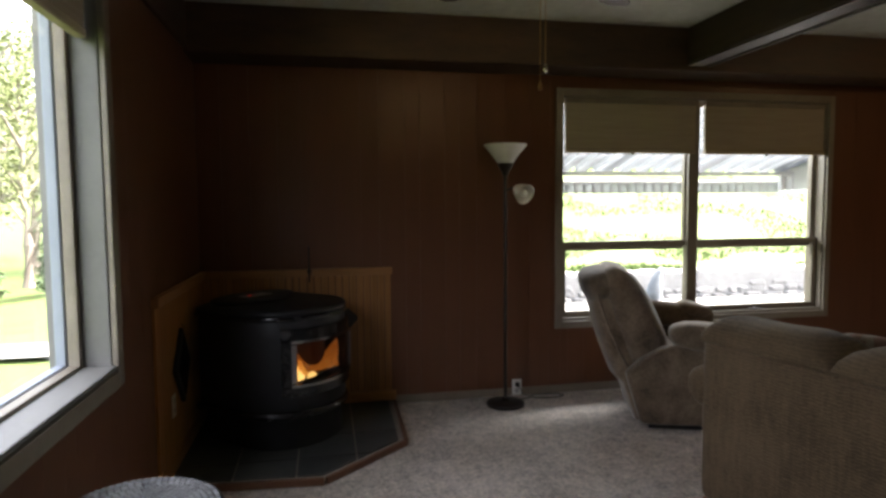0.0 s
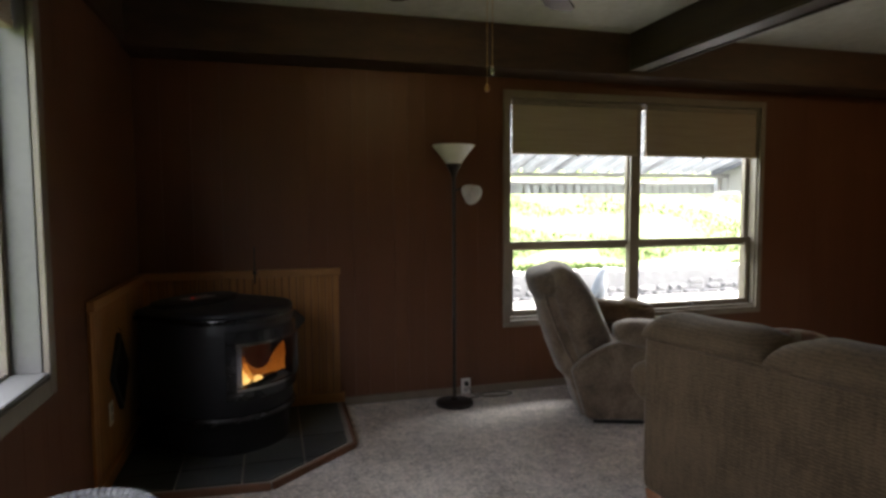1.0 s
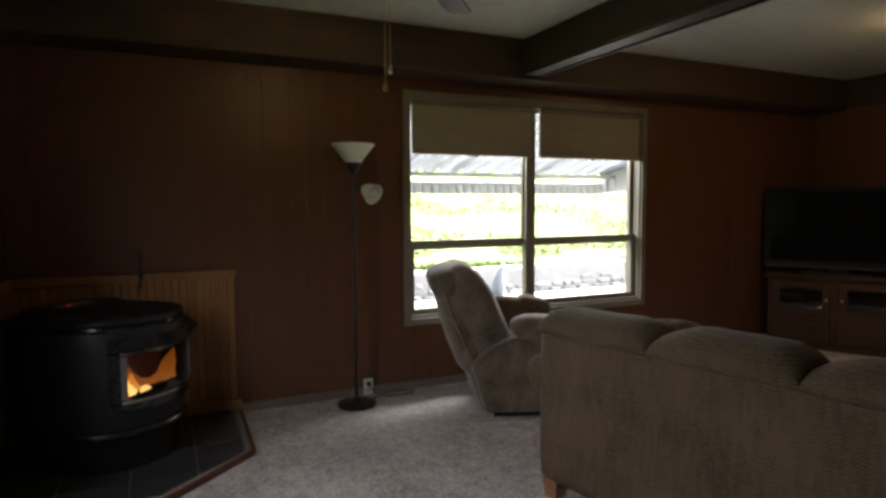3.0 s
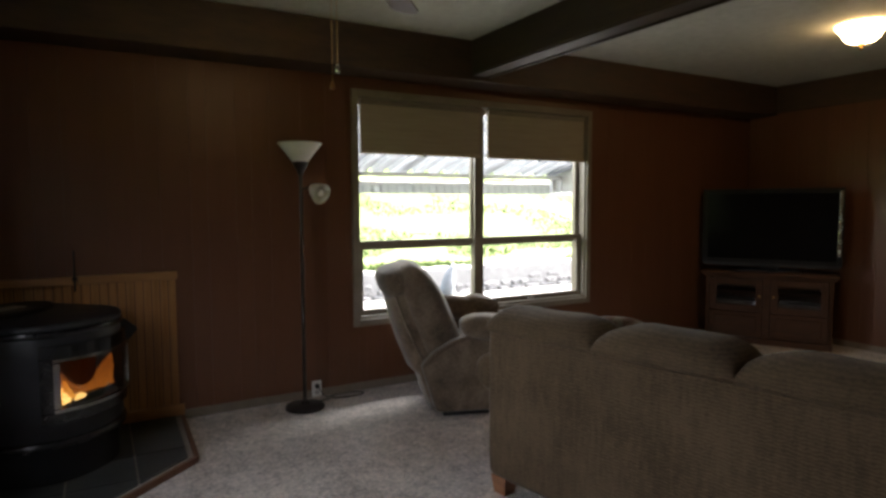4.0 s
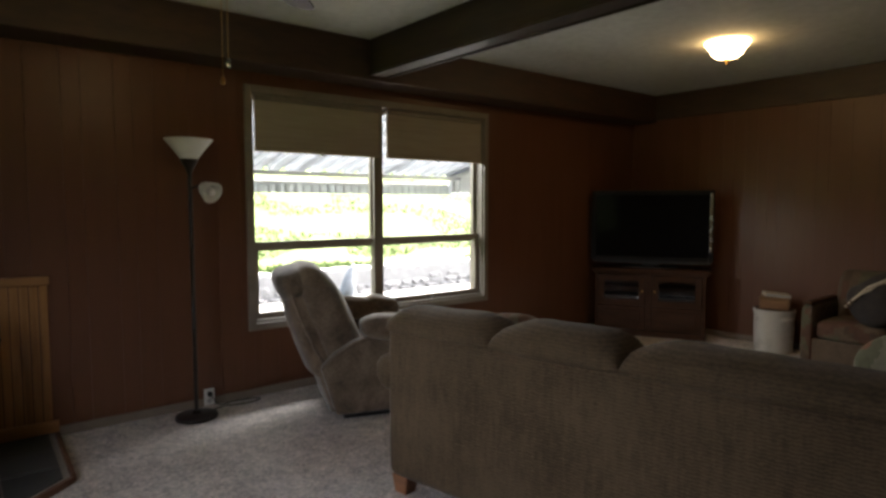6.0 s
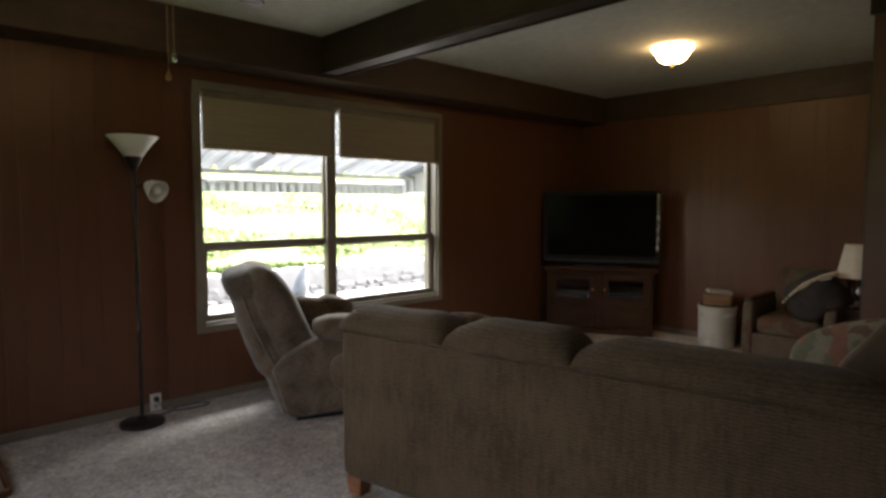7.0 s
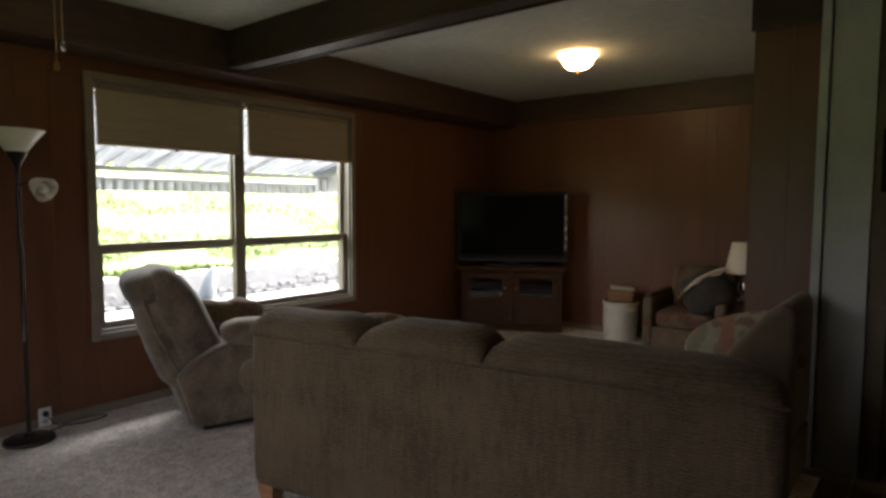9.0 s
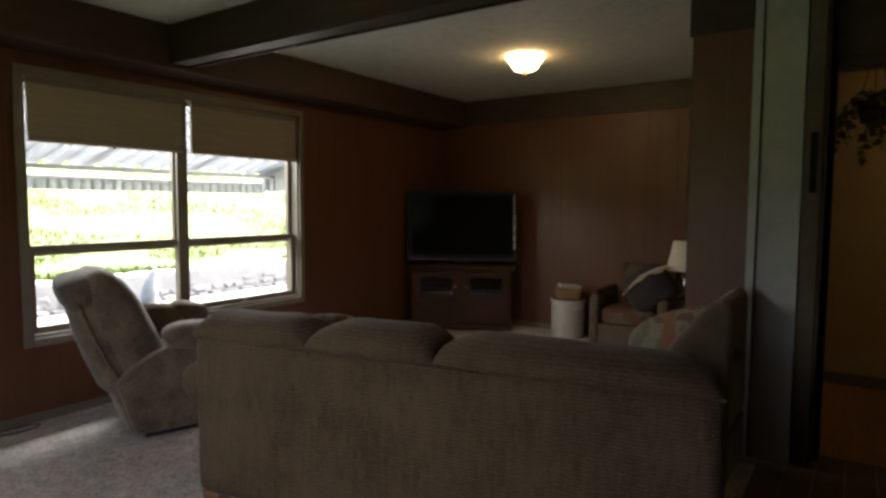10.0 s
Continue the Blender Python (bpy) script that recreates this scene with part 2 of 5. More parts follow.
def box(lo, hi, bevel=0.0, seg=2, bm=None):
    target = bm or bmesh.new()
    b = bmesh.new()
    bmesh.ops.create_cube(b, size=1)
    for v in b.verts:
        v.co = Vector([lo[i] + (v.co[i] + 0.5) * (hi[i] - lo[i]) for i in range(3)])
    if bevel:
        bmesh.ops.bevel(b, geom=b.edges[:], offset=bevel, segments=seg, affect='EDGES', profile=0.5)
    add_into(target, b)
    return target


def add_into(target, b, m=None):
    if m is not None:
        b.transform(m)
    tmp = bpy.data.meshes.new("tmp")
    b.to_mesh(tmp)
    b.free()
    target.from_mesh(tmp)
    bpy.data.meshes.remove(tmp)


def lathe(profile, seg=32, bm=None, m=None, sx=1.0, sy=1.0):
    """Turns (radius, z) pairs about z; ends with radius 0 close."""
    b = bmesh.new()
    rings = []
    for r, z in profile:
        if r < 1e-6:
            rings.append([b.verts.new((0, 0, z))])
        else:
            rings.append([b.verts.new((sx * r * math.cos(2 * math.pi * i / seg), sy * r * math.sin(2 * math.pi * i / seg), z)) for i in range(seg)])
    for a, c in zip(rings, rings[1:]):
        for i in range(seg):
            j = (i + 1) % seg
            q = [a[i % len(a)], a[j % len(a)], c[j % len(c)], c[i % len(c)]]
            q = [v for k, v in enumerate(q) if v not in q[:k]]
            if len(q) > 2:
                b.faces.new(q)
    if m is not None:
        b.transform(m)
    if bm is None:
        return b
    add_into(bm, b)
    return bm


def tube(points, r, seg=10, bm=None):
    """A round bar along points."""
    b = bm or bmesh.new()
    pts = [Vector(p) for p in points]
    rings = []
    up = Vector((0, 0, 1))
    for i, p in enumerate(pts):
        d = (pts[min(i + 1, len(pts) - 1)] - pts[max(i - 1, 0)]).normalized()
        s = d.cross(up)
        if s.length < 1e-3:
            s = d.cross(Vector((1, 0, 0)))
        s.normalize()
        u = s.cross(d)
        rr = r[i] if isinstance(r, (list, tuple)) else r
        rings.append([b.verts.new(p + rr * (math.cos(2 * math.pi * k / seg) * s + math.sin(2 * math.pi * k / seg) * u)) for k in range(seg)])
    for a, c in zip(rings, rings[1:]):
        for k in range(seg):
            b.faces.new((a[k], a[(k + 1) % seg], c[(k + 1) % seg], c[k]))
    b.faces.new(rings[0][::-1])
    b.faces.new(rings[-1])
    return b


def prism(outline, lo, hi, axis=1, bevel=0.0, seg=2):
    """Extrudes an outline. axis 1: outline in x, z along y; axis 2: in x, y along z; axis 0: in y, z along x."""
    b = bmesh.new()
    def at(p, v):
        return {0: (v, p[0], p[1]), 1: (p[0], v, p[1]), 2: (p[0], p[1], v)}[axis]
    a = [b.verts.new(at(p, lo)) for p in outline]
    c = [b.verts.new(at(p, hi)) for p in outline]
    b.faces.new(a)
    b.faces.new(c[::-1])
    n = len(outline)
    for i in range(n):
        b.faces.new((a[i], c[i], c[(i + 1) % n], a[(i + 1) % n]))
    if bevel:
        bmesh.ops.recalc_face_normals(b, faces=b.faces)
        bmesh.ops.bevel(b, geom=b.edges[:], offset=bevel, segments=seg, affect='EDGES', profile=0.5)
    return b


def cushion(size, power=4.0, puff=0.0, n=20, lumps=0.0, seed=0, flat_z=None):
    """A stuffed block: rounded superellipsoid of the full sizes given, with soft lumps."""
    b = bmesh.new()
    bmesh.ops.create_uvsphere(b, u_segments=n * 2, v_segments=n, radius=1)
    pz = flat_z or power
    for v in b.verts:
        x, y, z = v.co
        k = (abs(x) ** power + abs(y) ** power + abs(z) ** pz) ** (-1.0 / power)
        c = Vector((x * k, y * k, max(-1, min(1, z * k))))
        w = 1 + puff * (1 - c.x * c.x) * (1 - c.y * c.y)
        q = Vector((c.x * size[0] / 2, c.y * size[1] / 2, c.z * size[2] / 2 * w))
        if lumps:
            q += lumps * noise.noise_vector(q * 5 + Vector((seed, seed, seed)))
        v.co = q
    return b


def smooth_ob(ob, angle=40):
    me = ob.data
    for f in me.polygons:
        f.use_smooth = True
    me.set_sharp_from_angle(angle=radians(angle))
    return ob


UNIT = {}


def unit_box(material):
    if material.name not in UNIT:
        UNIT[material.name] = mesh_of(box((-0.5, -0.5, -0.5), (0.5, 0.5, 0.5)), "board", material)
    return UNIT[material.name]


def piece(name, lo, hi, material, parent):
    ob = new(name, unit_box(material))
    ob.parent = parent
    ob.location = [(a + b) / 2 for a, b in zip(lo, hi)]
    ob.scale = [b - a for a, b in zip(lo, hi)]
    return ob


def loft(sections, seg=24, power=3.0, lumps=0.0, seed=0):
    """A stuffed form through sections (x, z, half thickness, half width, tilt in degrees), closed at both ends."""
    b = bmesh.new()
    rings = []
    for x, z, ht, hw, tilt in sections:
        t = radians(tilt)
        ring = []
        for i in range(seg):
            a = 2 * math.pi * i / seg
            c, s_ = math.cos(a), math.sin(a)
            k = (abs(c) ** power + abs(s_) ** power) ** (-1 / power)
            dx, dy = c * k * ht, s_ * k * hw
            p = Vector((x + dx * math.cos(t), dy, z + dx * math.sin(t)))
            if lumps:
                p += lumps * noise.noise_vector(p * 6 + Vector((seed, 0, seed)))
            ring.append(b.verts.new(p))
        rings.append(ring)
    for a, c in zip(rings, rings[1:]):
        for i in range(seg):
            b.faces.new((a[i], a[(i + 1) % seg], c[(i + 1) % seg], c[i]))
    b.faces.new(rings[0][::-1])
    b.faces.new(rings[-1])
    return b

# ---- the room ----
CEIL, NORTH, EAST, SOUTH, PART = 2.54, 0.0, 6.935, -5.8, 4.40
W_WIN = (-2.85, -1.69, 0.74, 2.20)      # y from, y to, sill, head
N_WIN = (2.44, 4.61, 0.51, 2.13)        # x from, x to, sill, head


def structure(name, bm, material, label, category, smooth=False):
    return tagged(part(name, bm, material, smooth=smooth), label, category, kind="structure")


floor = structure("floor", box((-0.25, SOUTH - 0.15, -0.15), (PART + 0.24, NORTH + 0.25, 0.0)), CARPET, "short-pile mottled beige wall-to-wall carpet", "floor")
floor_east = structure("floor", box((PART + 0.24, -3.36, -0.15), (EAST + 0.15, NORTH + 0.25, 0.0)), CARPET, "short-pile mottled beige carpet by the television", "floor")
ceiling = structure("ceiling", box((-0.25, SOUTH - 0.15, CEIL), (EAST + 0.15, NORTH + 0.25, CEIL + 0.15)), CEILING, "white ceiling with a stippled paint texture", "ceiling")

bm = box((-0.25, NORTH, 0), (N_WIN[0], NORTH + 0.16, CEIL))
box((N_WIN[1], NORTH, 0), (EAST + 0.15, NORTH + 0.16, CEIL), bm=bm)
box((N_WIN[0], NORTH, 0), (N_WIN[1], NORTH + 0.16, N_WIN[2]), bm=bm)
box((N_WIN[0], NORTH, N_WIN[3]), (N_WIN[1], NORTH + 0.16, CEIL), bm=bm)
wall_north = structure("wall_north", bm, DARKTRIM, "wall clad in dark reddish-brown vertical wood paneling", "wall")
bm = box((-0.20, W_WIN[1], 0), (0, NORTH, CEIL))
box((-0.20, SOUTH, 0), (0, W_WIN[0], CEIL), bm=bm)
box((-0.20, W_WIN[0], 0), (0, W_WIN[1], W_WIN[2]), bm=bm)
box((-0.20, W_WIN[0], W_WIN[3]), (0, W_WIN[1], CEIL), bm=bm)
wall_west = structure("wall_west", bm, DARKTRIM, "wall clad in dark reddish-brown paneling around a large window", "wall")
wall_east = structure("wall_east", box((EAST, -3.36, 0), (EAST + 0.15, NORTH, CEIL)), DARKTRIM, "wall clad in brown vertical wood paneling behind the television", "wall")
wall_south = structure("wall_south", box((-0.2, SOUTH - 0.15, 0), (PART + 0.24, SOUTH, CEIL)), PANELING, "plain brown paneled wall closing the room", "wall")
bm = box((PART, -3.662, 0), (PART + 0.24, -3.36, CEIL))
box((PART + 0.02, -4.00, 0), (PART + 0.24, -3.662, CEIL), bm=bm)
box((PART + 0.16, -4.95, 2.06), (PART + 0.24, -4.00, CEIL), bm=bm)
box((PART, SOUTH, 0), (PART + 0.24, -4.95, CEIL), bm=bm)
wall_partition = structure("wall_partition", bm, DARKTRIM, "brown paneled partition wall beside a white-trimmed doorway", "wall")
wall_inner = structure("wall_inner", box((PART + 0.24, -3.48, 0), (EAST + 0.15, -3.36, CEIL)), PANELING, "brown paneled wall closing the television corner", "wall")

GAP = 0.0006


def clad(wall, axis, a, b, face, out, opening=None, top=CEIL, seed=1):
    """Vertical boards of uneven width on a wall; they stop at an opening. axis 0: along x, 1: along y."""
    rng = random.Random(seed)
    edges, widths = [a], [0.10, 0.145, 0.21, 0.12, 0.175]
    while edges[-1] < b - 0.02:
        edges.append(min(b, edges[-1] + rng.choice(widths)))
    if opening:
        edges = sorted([e for e in edges if all(abs(e - o) > 0.03 for o in opening[:2])] + list(opening[:2]))
    for lo, hi in zip(edges, edges[1:]):
        mid = (lo + hi) / 2
        spans = [(0.0, top)]
        if opening and opening[0] < mid < opening[1]:
            spans = [(0.0, opening[2]), (opening[3], top)]
        for z0, z1 in spans:
            f0, f1 = sorted((face, face + out))
            if axis == 0:
                piece("panel_board", (lo + GAP, f0, z0), (hi - GAP, f1, z1), PANELING, wall)
            else:
                piece("panel_board", (f0, lo + GAP, z0), (f1, hi - GAP, z1), PANELING, wall)


# perimeter trim under the ceiling and the beam
SOFF, SOFFZ = -0.30, 2.255
perimeter_beam = structure("trim", box((0.0, SOFF, SOFFZ), (EAST, NORTH, CEIL), 0.006), DARKTRIM, "dark brown boxed beam along the window wall", "beam")
structure("trim", box((EAST - 0.03, -3.36, 2.275), (EAST, SOFF, CEIL), 0.004), DARKTRIM, "dark brown flat frieze board under the ceiling", "trim")
structure("trim", box((0.0, SOUTH, 2.275), (0.03, SOFF, CEIL), 0.004), DARKTRIM, "dark brown flat frieze board under the ceiling", "trim")
structure("trim", box((PART - 0.025, -3.662, 2.265), (PART, -3.345, CEIL), 0.004), DARKTRIM, "dark brown flat frieze board on the partition", "trim")
ceiling_beam = thing("ceiling_beam", "dark-stained boxed wooden ceiling beam crossing the room", "beam", kind="structure")
part("beam_body", box((3.222, SOUTH, 2.30), (3.385, SOFF, CEIL), 0.006), BEAMWOOD, ceiling_beam)
part("beam_face_board", box((3.222, SOUTH, 2.284), (3.345, SOFF, 2.30), 0.004), BEAMWOOD, ceiling_beam, "flat board under the beam")
part("edge_strip", box((3.370, SOUTH, 2.281), (3.388, SOFF, 2.30), 0.003), BEAMWOOD, ceiling_beam, "narrow edge strip")

bm = box((0.0, -0.016, 0), (EAST, NORTH, 0.058), 0.004)
structure("baseboard", bm, BASEBOARD, "low beige baseboard along the window wall", "baseboard")
structure("baseboard", box((EAST - 0.016, -3.36, 0), (EAST, -0.016, 0.058), 0.004), BASEBOARD, "low beige baseboard", "baseboard")
structure("baseboard", box((0, -5.8, 0), (0.016, -1.25, 0.058), 0.004), BASEBOARD, "low beige baseboard", "baseboard")


def frame_bars(x0, x1, z0, z1, w, y0, y1, bevel=0.004):
    """Four butted bars round an opening in x and z."""
    b = box((x0, y0, z0), (x0 + w, y1, z1), bevel)
    box((x1 - w, y0, z0), (x1, y1, z1), bevel, bm=b)
    box((x0 + w, y0, z1 - w), (x1 - w, y1, z1), bevel, bm=b)
    box((x0 + w, y0, z0), (x1 - w, y1, z0 + w), bevel, bm=b)
    return b


# north window, a wide pair of double-hung sashes
x0, x1, z0, z1 = N_WIN
window_1 = thing("window_1", "wide double window in taupe-painted wood with half-raised shades", "window", kind="structure")
part("casing", frame_bars(x0 - 0.045, x1 + 0.045, z0 - 0.04, z1 + 0.04, 0.05, -0.030, -0.009), TAUPE, window_1)
part("jamb_lining", frame_bars(x0, x1, z0, z1, 0.018, -0.009, 0.155), TAUPE, window_1)
part("window_sill", box((x0 + 0.018, -0.008, z0 + 0.018), (x1 - 0.018, 0.15, z0 + 0.03), 0.003), TAUPE, window_1)
part("mullion", box((3.449, 0.010, z0 + 0.03), (3.535, 0.034, z1 - 0.018), 0.005), TAUPE, window_1)
part("mullion_core", box((3.490, 0.0345, z0 + 0.03), (3.494, 0.12, z1 - 0.018)), TAUPE, window_1)
for a, b in ((x0 + 0.018, 3.489), (3.495, x1 - 0.018)):
    sash = part("sash_frame", frame_bars(a, b, 1.018, z1 - 0.018, 0.034, 0.075, 0.11), TAUPE, window_1)
    low = part("sash_frame", frame_bars(a, b, z0 + 0.03, 1.088, 0.040, 0.035, 0.072), TAUPE, window_1)
    for s, za, zb, y in ((sash, 1.051, z1 - 0.05, 0.092), (low, z0 + 0.068, 1.050, 0.053)):
        pane = part("pane", box((a + 0.028, y, za), (b - 0.028, y + 0.004, zb)), GLASS, s)
        pane.visible_shadow = False
    latch = box(((a + b) / 2 - 0.05, 0.018, z0 + 0.036), ((a + b) / 2 + 0.05, 0.036, z0 + 0.050), 0.004)
    box(((a + b) / 2 - 0.02, 0.008, z0 + 0.040), ((a + b) / 2 + 0.02, 0.020, z0 + 0.048), 0.003, bm=latch)
    part("sash_lift", latch, CHROME, window_1, "small metal sash lift")


def pleated_shade(name, a, b, top, bottom, y, along="x"):
    s = thing(name, "half-raised tan pleated fabric window shade", "window shade", group="pleated shades")
    n = max(8, int((top - bottom - 0.06) / 0.012))
    b2 = bmesh.new()
    prev = None
    for i in range(n * 2 + 1):
        z = top - 0.035 - (top - bottom - 0.06) * i / (2 * n)
        yy = y - (0.004 if i % 2 else 0.0)
        row = [b2.verts.new((q, yy, z)) for q in (a, b)] + [b2.verts.new((q, y + 0.016 + (0.008 if i % 2 else 0), z)) for q in (b, a)]
        if prev:
            for k in range(4):
                b2.faces.new((prev[k], prev[(k + 1) % 4], row[(k + 1) % 4], row[k]))
        prev = row
    f = part("pleated_fabric", b2, BLIND, s)
    h = part("headrail", box((a, y - 0.012, top - 0.035), (b, y + 0.028, top), 0.004), TAUPE, s)
    r = part("bottom_rail", box((a, y - 0.014, bottom), (b, y + 0.026, bottom + 0.030), 0.005), BLIND, s)
    t = part("pull_tab", box(((a + b) / 2 - 0.012, y - 0.017, bottom - 0.012), ((a + b) / 2 + 0.012, y - 0.012, bottom + 0.012), 0.002), PLASTIC, s)
    return s, (f, h, r, t)


pleated_shade("pleated_shade", 2.478, 3.492, 2.108, 1.722, 0.004)
pleated_shade("pleated_shade", 3.572, 4.588, 2.108, 1.722, 0.004)

# west window, one large pane
y0, y1, z0, z1 = W_WIN


def turned(b):
    """Swaps x and y, to lay a bar frame along y."""
    b.transform(Matrix(((0, 1, 0, 0), (1, 0, 0, 0), (0, 0, 1, 0), (0, 0, 0, 1))))
    return b


window_2 = thing("window_2", "large single-pane window with a deep painted sill", "window", kind="structure")
part("casing", turned(frame_bars(y0 - 0.055, y1 + 0.055, z0 - 0.055, z1 + 0.055, 0.065, 0.009, 0.032)), TAUPE, window_2)
part("jamb_lining", turned(frame_bars(y0, y1, z0, z1, 0.016, -0.20, 0.009)), WESTPAINT, window_2)
part("window_sill", box((-0.085, y0 + 0.016, z0 + 0.016), (0.030, y1 - 0.016, z0 + 0.034), 0.005), WESTPAINT, window_2)
part("sash_frame", turned(frame_bars(y0 + 0.016, y1 - 0.016, z0 + 0.016, z1 - 0.016, 0.030, -0.125, -0.085)), TAUPE, window_2)
pane = part("pane", box((-0.108, y0 + 0.044, z0 + 0.044), (-0.104, y1 - 0.044, z1 - 0.044)), GLASS, window_2)
pane.visible_shadow = False
part("storm_frame", turned(frame_bars(y0 + 0.016, y1 - 0.016, z0 + 0.016, z1 - 0.016, 0.036, -0.165, -0.130)), surface("blue_grey_metal", (0.22, 0.25, 0.30), (0.28, 0.31, 0.36), (5, 5, 5), 0.5, bump=0.03), window_2, "blue-grey outer storm frame")
sh, _ = pleated_shade("pleated_shade", y0 + 0.03, y1 - 0.03, 2.18, 1.95, 0.0)
sh.matrix_world = Matrix(((0, 1, 0, -0.045), (1, 0, 0, 0), (0, 0, 1, 0), (0, 0, 0, 1)))

# doorway trim and the hall behind it
JAMBPAINT = surface("brown_jamb_paint", (0.115, 0.088, 0.060), (0.165, 0.128, 0.090), (6, 6, 6), 0.6, fine=40, bump=0.08, depth=0.003, spec=0.2)
LATCHBLACK = surface("dull_black_stain", (0.010, 0.009, 0.008), (0.020, 0.017, 0.015), (8, 8, 8), 0.75, fine=50, bump=0.05, depth=0.002, spec=0.1)
doorway = thing("door_1", "open doorway with off-white casing and a dark-stained inner frame", "doorway", kind="structure")
part("casing", box((PART - 0.022, -3.706, 0), (PART + 0.02, -3.664, CEIL), 0.005), WHITEPAINT, doorway)
part("side_panel", box((PART - 0.002, -3.903, 0), (PART + 0.02, -3.712, CEIL), 0.003), WHITEPAINT, doorway, "flat off-white side panel")
part("jamb", box((PART + 0.004, -3.985, 0), (PART + 0.02, -3.907, CEIL), 0.003), JAMBPAINT, doorway)
part("inner_frame", box((PART + 0.13, -4.028, 0), (PART + 0.26, -4.001, 2.10), 0.004), LATCHBLACK, doorway, "dark-stained inner frame")
part("head", box((PART + 0.13, -4.95, 2.045), (PART + 0.26, -4.036, 2.10), 0.004), DARKTRIM, doorway)
part("strike_plate", box((PART - 0.006, -3.965, 1.42), (PART + 0.004, -3.935, 1.72), 0.003), LATCHBLACK, doorway, "long black latch plate")
HALLWOOD = surface("orange_wood_floor", (0.24, 0.11, 0.04), (0.36, 0.18, 0.07), (2, 14, 2), 0.4, fine=60, bump=0.08, depth=0.003, space="World", vary=0.15)
HALLWALL = surface("pale_yellow_wall_paint", (0.50, 0.40, 0.22), (0.58, 0.47, 0.27), (4, 4, 4), 0.8, fine=60, bump=0.05, depth=0.003)
HALLBASE = surface("blue_grey_baseboard", (0.16, 0.17, 0.20), (0.20, 0.21, 0.25), (4, 4, 4), 0.5, fine=60, bump=0.05, depth=0.003)
hall_floor = structure("floor", box((PART + 0.24, SOUTH - 0.15, -0.15), (EAST + 0.15, -3.48, -0.004)), GROUT, "orange-brown plank floor of the hall", "floor")
for i in range(18):
    ya = SOUTH + i * 0.13
    if ya + 0.13 < -3.48:
        piece("floor_plank", (PART + 0.24, ya + 0.001, -0.004), (6.30, ya + 0.129, 0.004), HALLWOOD, hall_floor)
# dark brown boards laid over the carpet in front of the doorway
DARKPLANK = surface("dark_brown_boards", (0.050, 0.030, 0.017), (0.085, 0.052, 0.029), (2, 14, 2), 0.5, fine=60, bump=0.08, depth=0.003, space="World", vary=0.15)
for i in range(9):
    ya = -4.93 + i * 0.13
    piece("floor_plank", (3.72, ya + 0.001, 0.0005), (PART + 0.238, ya + 0.129, 0.006), DARKPLANK, floor)
# extra dark board added to cover carpet that came out too bright
piece("floor_plank", (4.30, -3.759, 0.0005), (PART - 0.024, -3.62, 0.006), DARKPLANK, floor)
structure("wall_hall", box((6.30, SOUTH, 0), (6.42, -3.48, CEIL)), HALLWALL, "pale yellow painted hall wall", "wall")
structure("wall_hall", box((PART + 0.24, SOUTH - 0.15, 0), (6.42, SOUTH, CEIL)), HALLWALL, "pale yellow painted hall end wall", "wall")
structure("baseboard", box((6.285, SOUTH, 0), (6.30, -3.48, 0.09), 0.003), HALLBASE, "blue-grey hall baseboard", "baseboard")

# ---- the stove corner ----
HEARTH = 0.032
HEARTHEDGE = surface("dull_reddish_wood", (0.13, 0.058, 0.028), (0.20, 0.092, 0.046), (3, 3, 20), 0.6, fine=70, bump=0.1, depth=0.003)
hearth_outline = [(0.012, -0.012), (1.222, -0.012), (1.208, -0.750), (0.766, -1.150), (0.012, -1.098)]
hearth = thing("hearth", "low slate-tiled hearth pad with a reddish wood edge", "hearth")
part("base_slab", prism(hearth_outline, 0.0, 0.024, axis=2), GROUT, hearth)
edge = hearth_outline[1:]
for (ax, ay), (bx, by) in zip(edge, edge[1:]):
    d = Vector((bx - ax, by - ay, 0))
    q = d.normalized()
    o = Vector((-q.y, q.x, 0)) * -1
    strip = box((0, 0.004, 0.0), (d.length, 0.026, 0.036), 0.004)
    m = Matrix(((q.x, -o.x, 0, ax), (q.y, -o.y, 0, ay), (0, 0, 1, 0), (0, 0, 0, 1)))
    strip.transform(m)
    part("edge_strip", strip, HEARTHEDGE, hearth)


def clip_poly(poly, lo, hi):
    """Cuts a plan outline to a rectangle."""
    for axis, value, keep in ((0, lo[0], 1), (0, hi[0], -1), (1, lo[1], 1), (1, hi[1], -1)):
        out = []
        for p, q in zip(poly, poly[1:] + poly[:1]):
            a, b = (p[axis] - value) * keep, (q[axis] - value) * keep
            if a >= 0:
                out.append(p)
            if a * b < 0:
                t = a / (a - b)
                out.append((p[0] + t * (q[0] - p[0]), p[1] + t * (q[1] - p[1])))
        poly = out
        if len(poly) < 3:
            return []
    return poly


inner = [(0.02, -0.02), (1.192, -0.02), (1.178, -0.740), (0.756, -1.118), (0.02, -1.068)]
for i in range(4):
    for j in range(4):
        xa, ya = 0.02 + i * 0.305, -1.205 + j * 0.305
        poly = clip_poly(inner, (xa + 0.005, ya + 0.005), (xa + 0.300, ya + 0.300))
        if len(poly) > 2:
            part("slate_tile", prism(poly, 0.02, HEARTH + 0.002 * ((i * 3 + j) % 3), axis=2), SLATE, hearth)

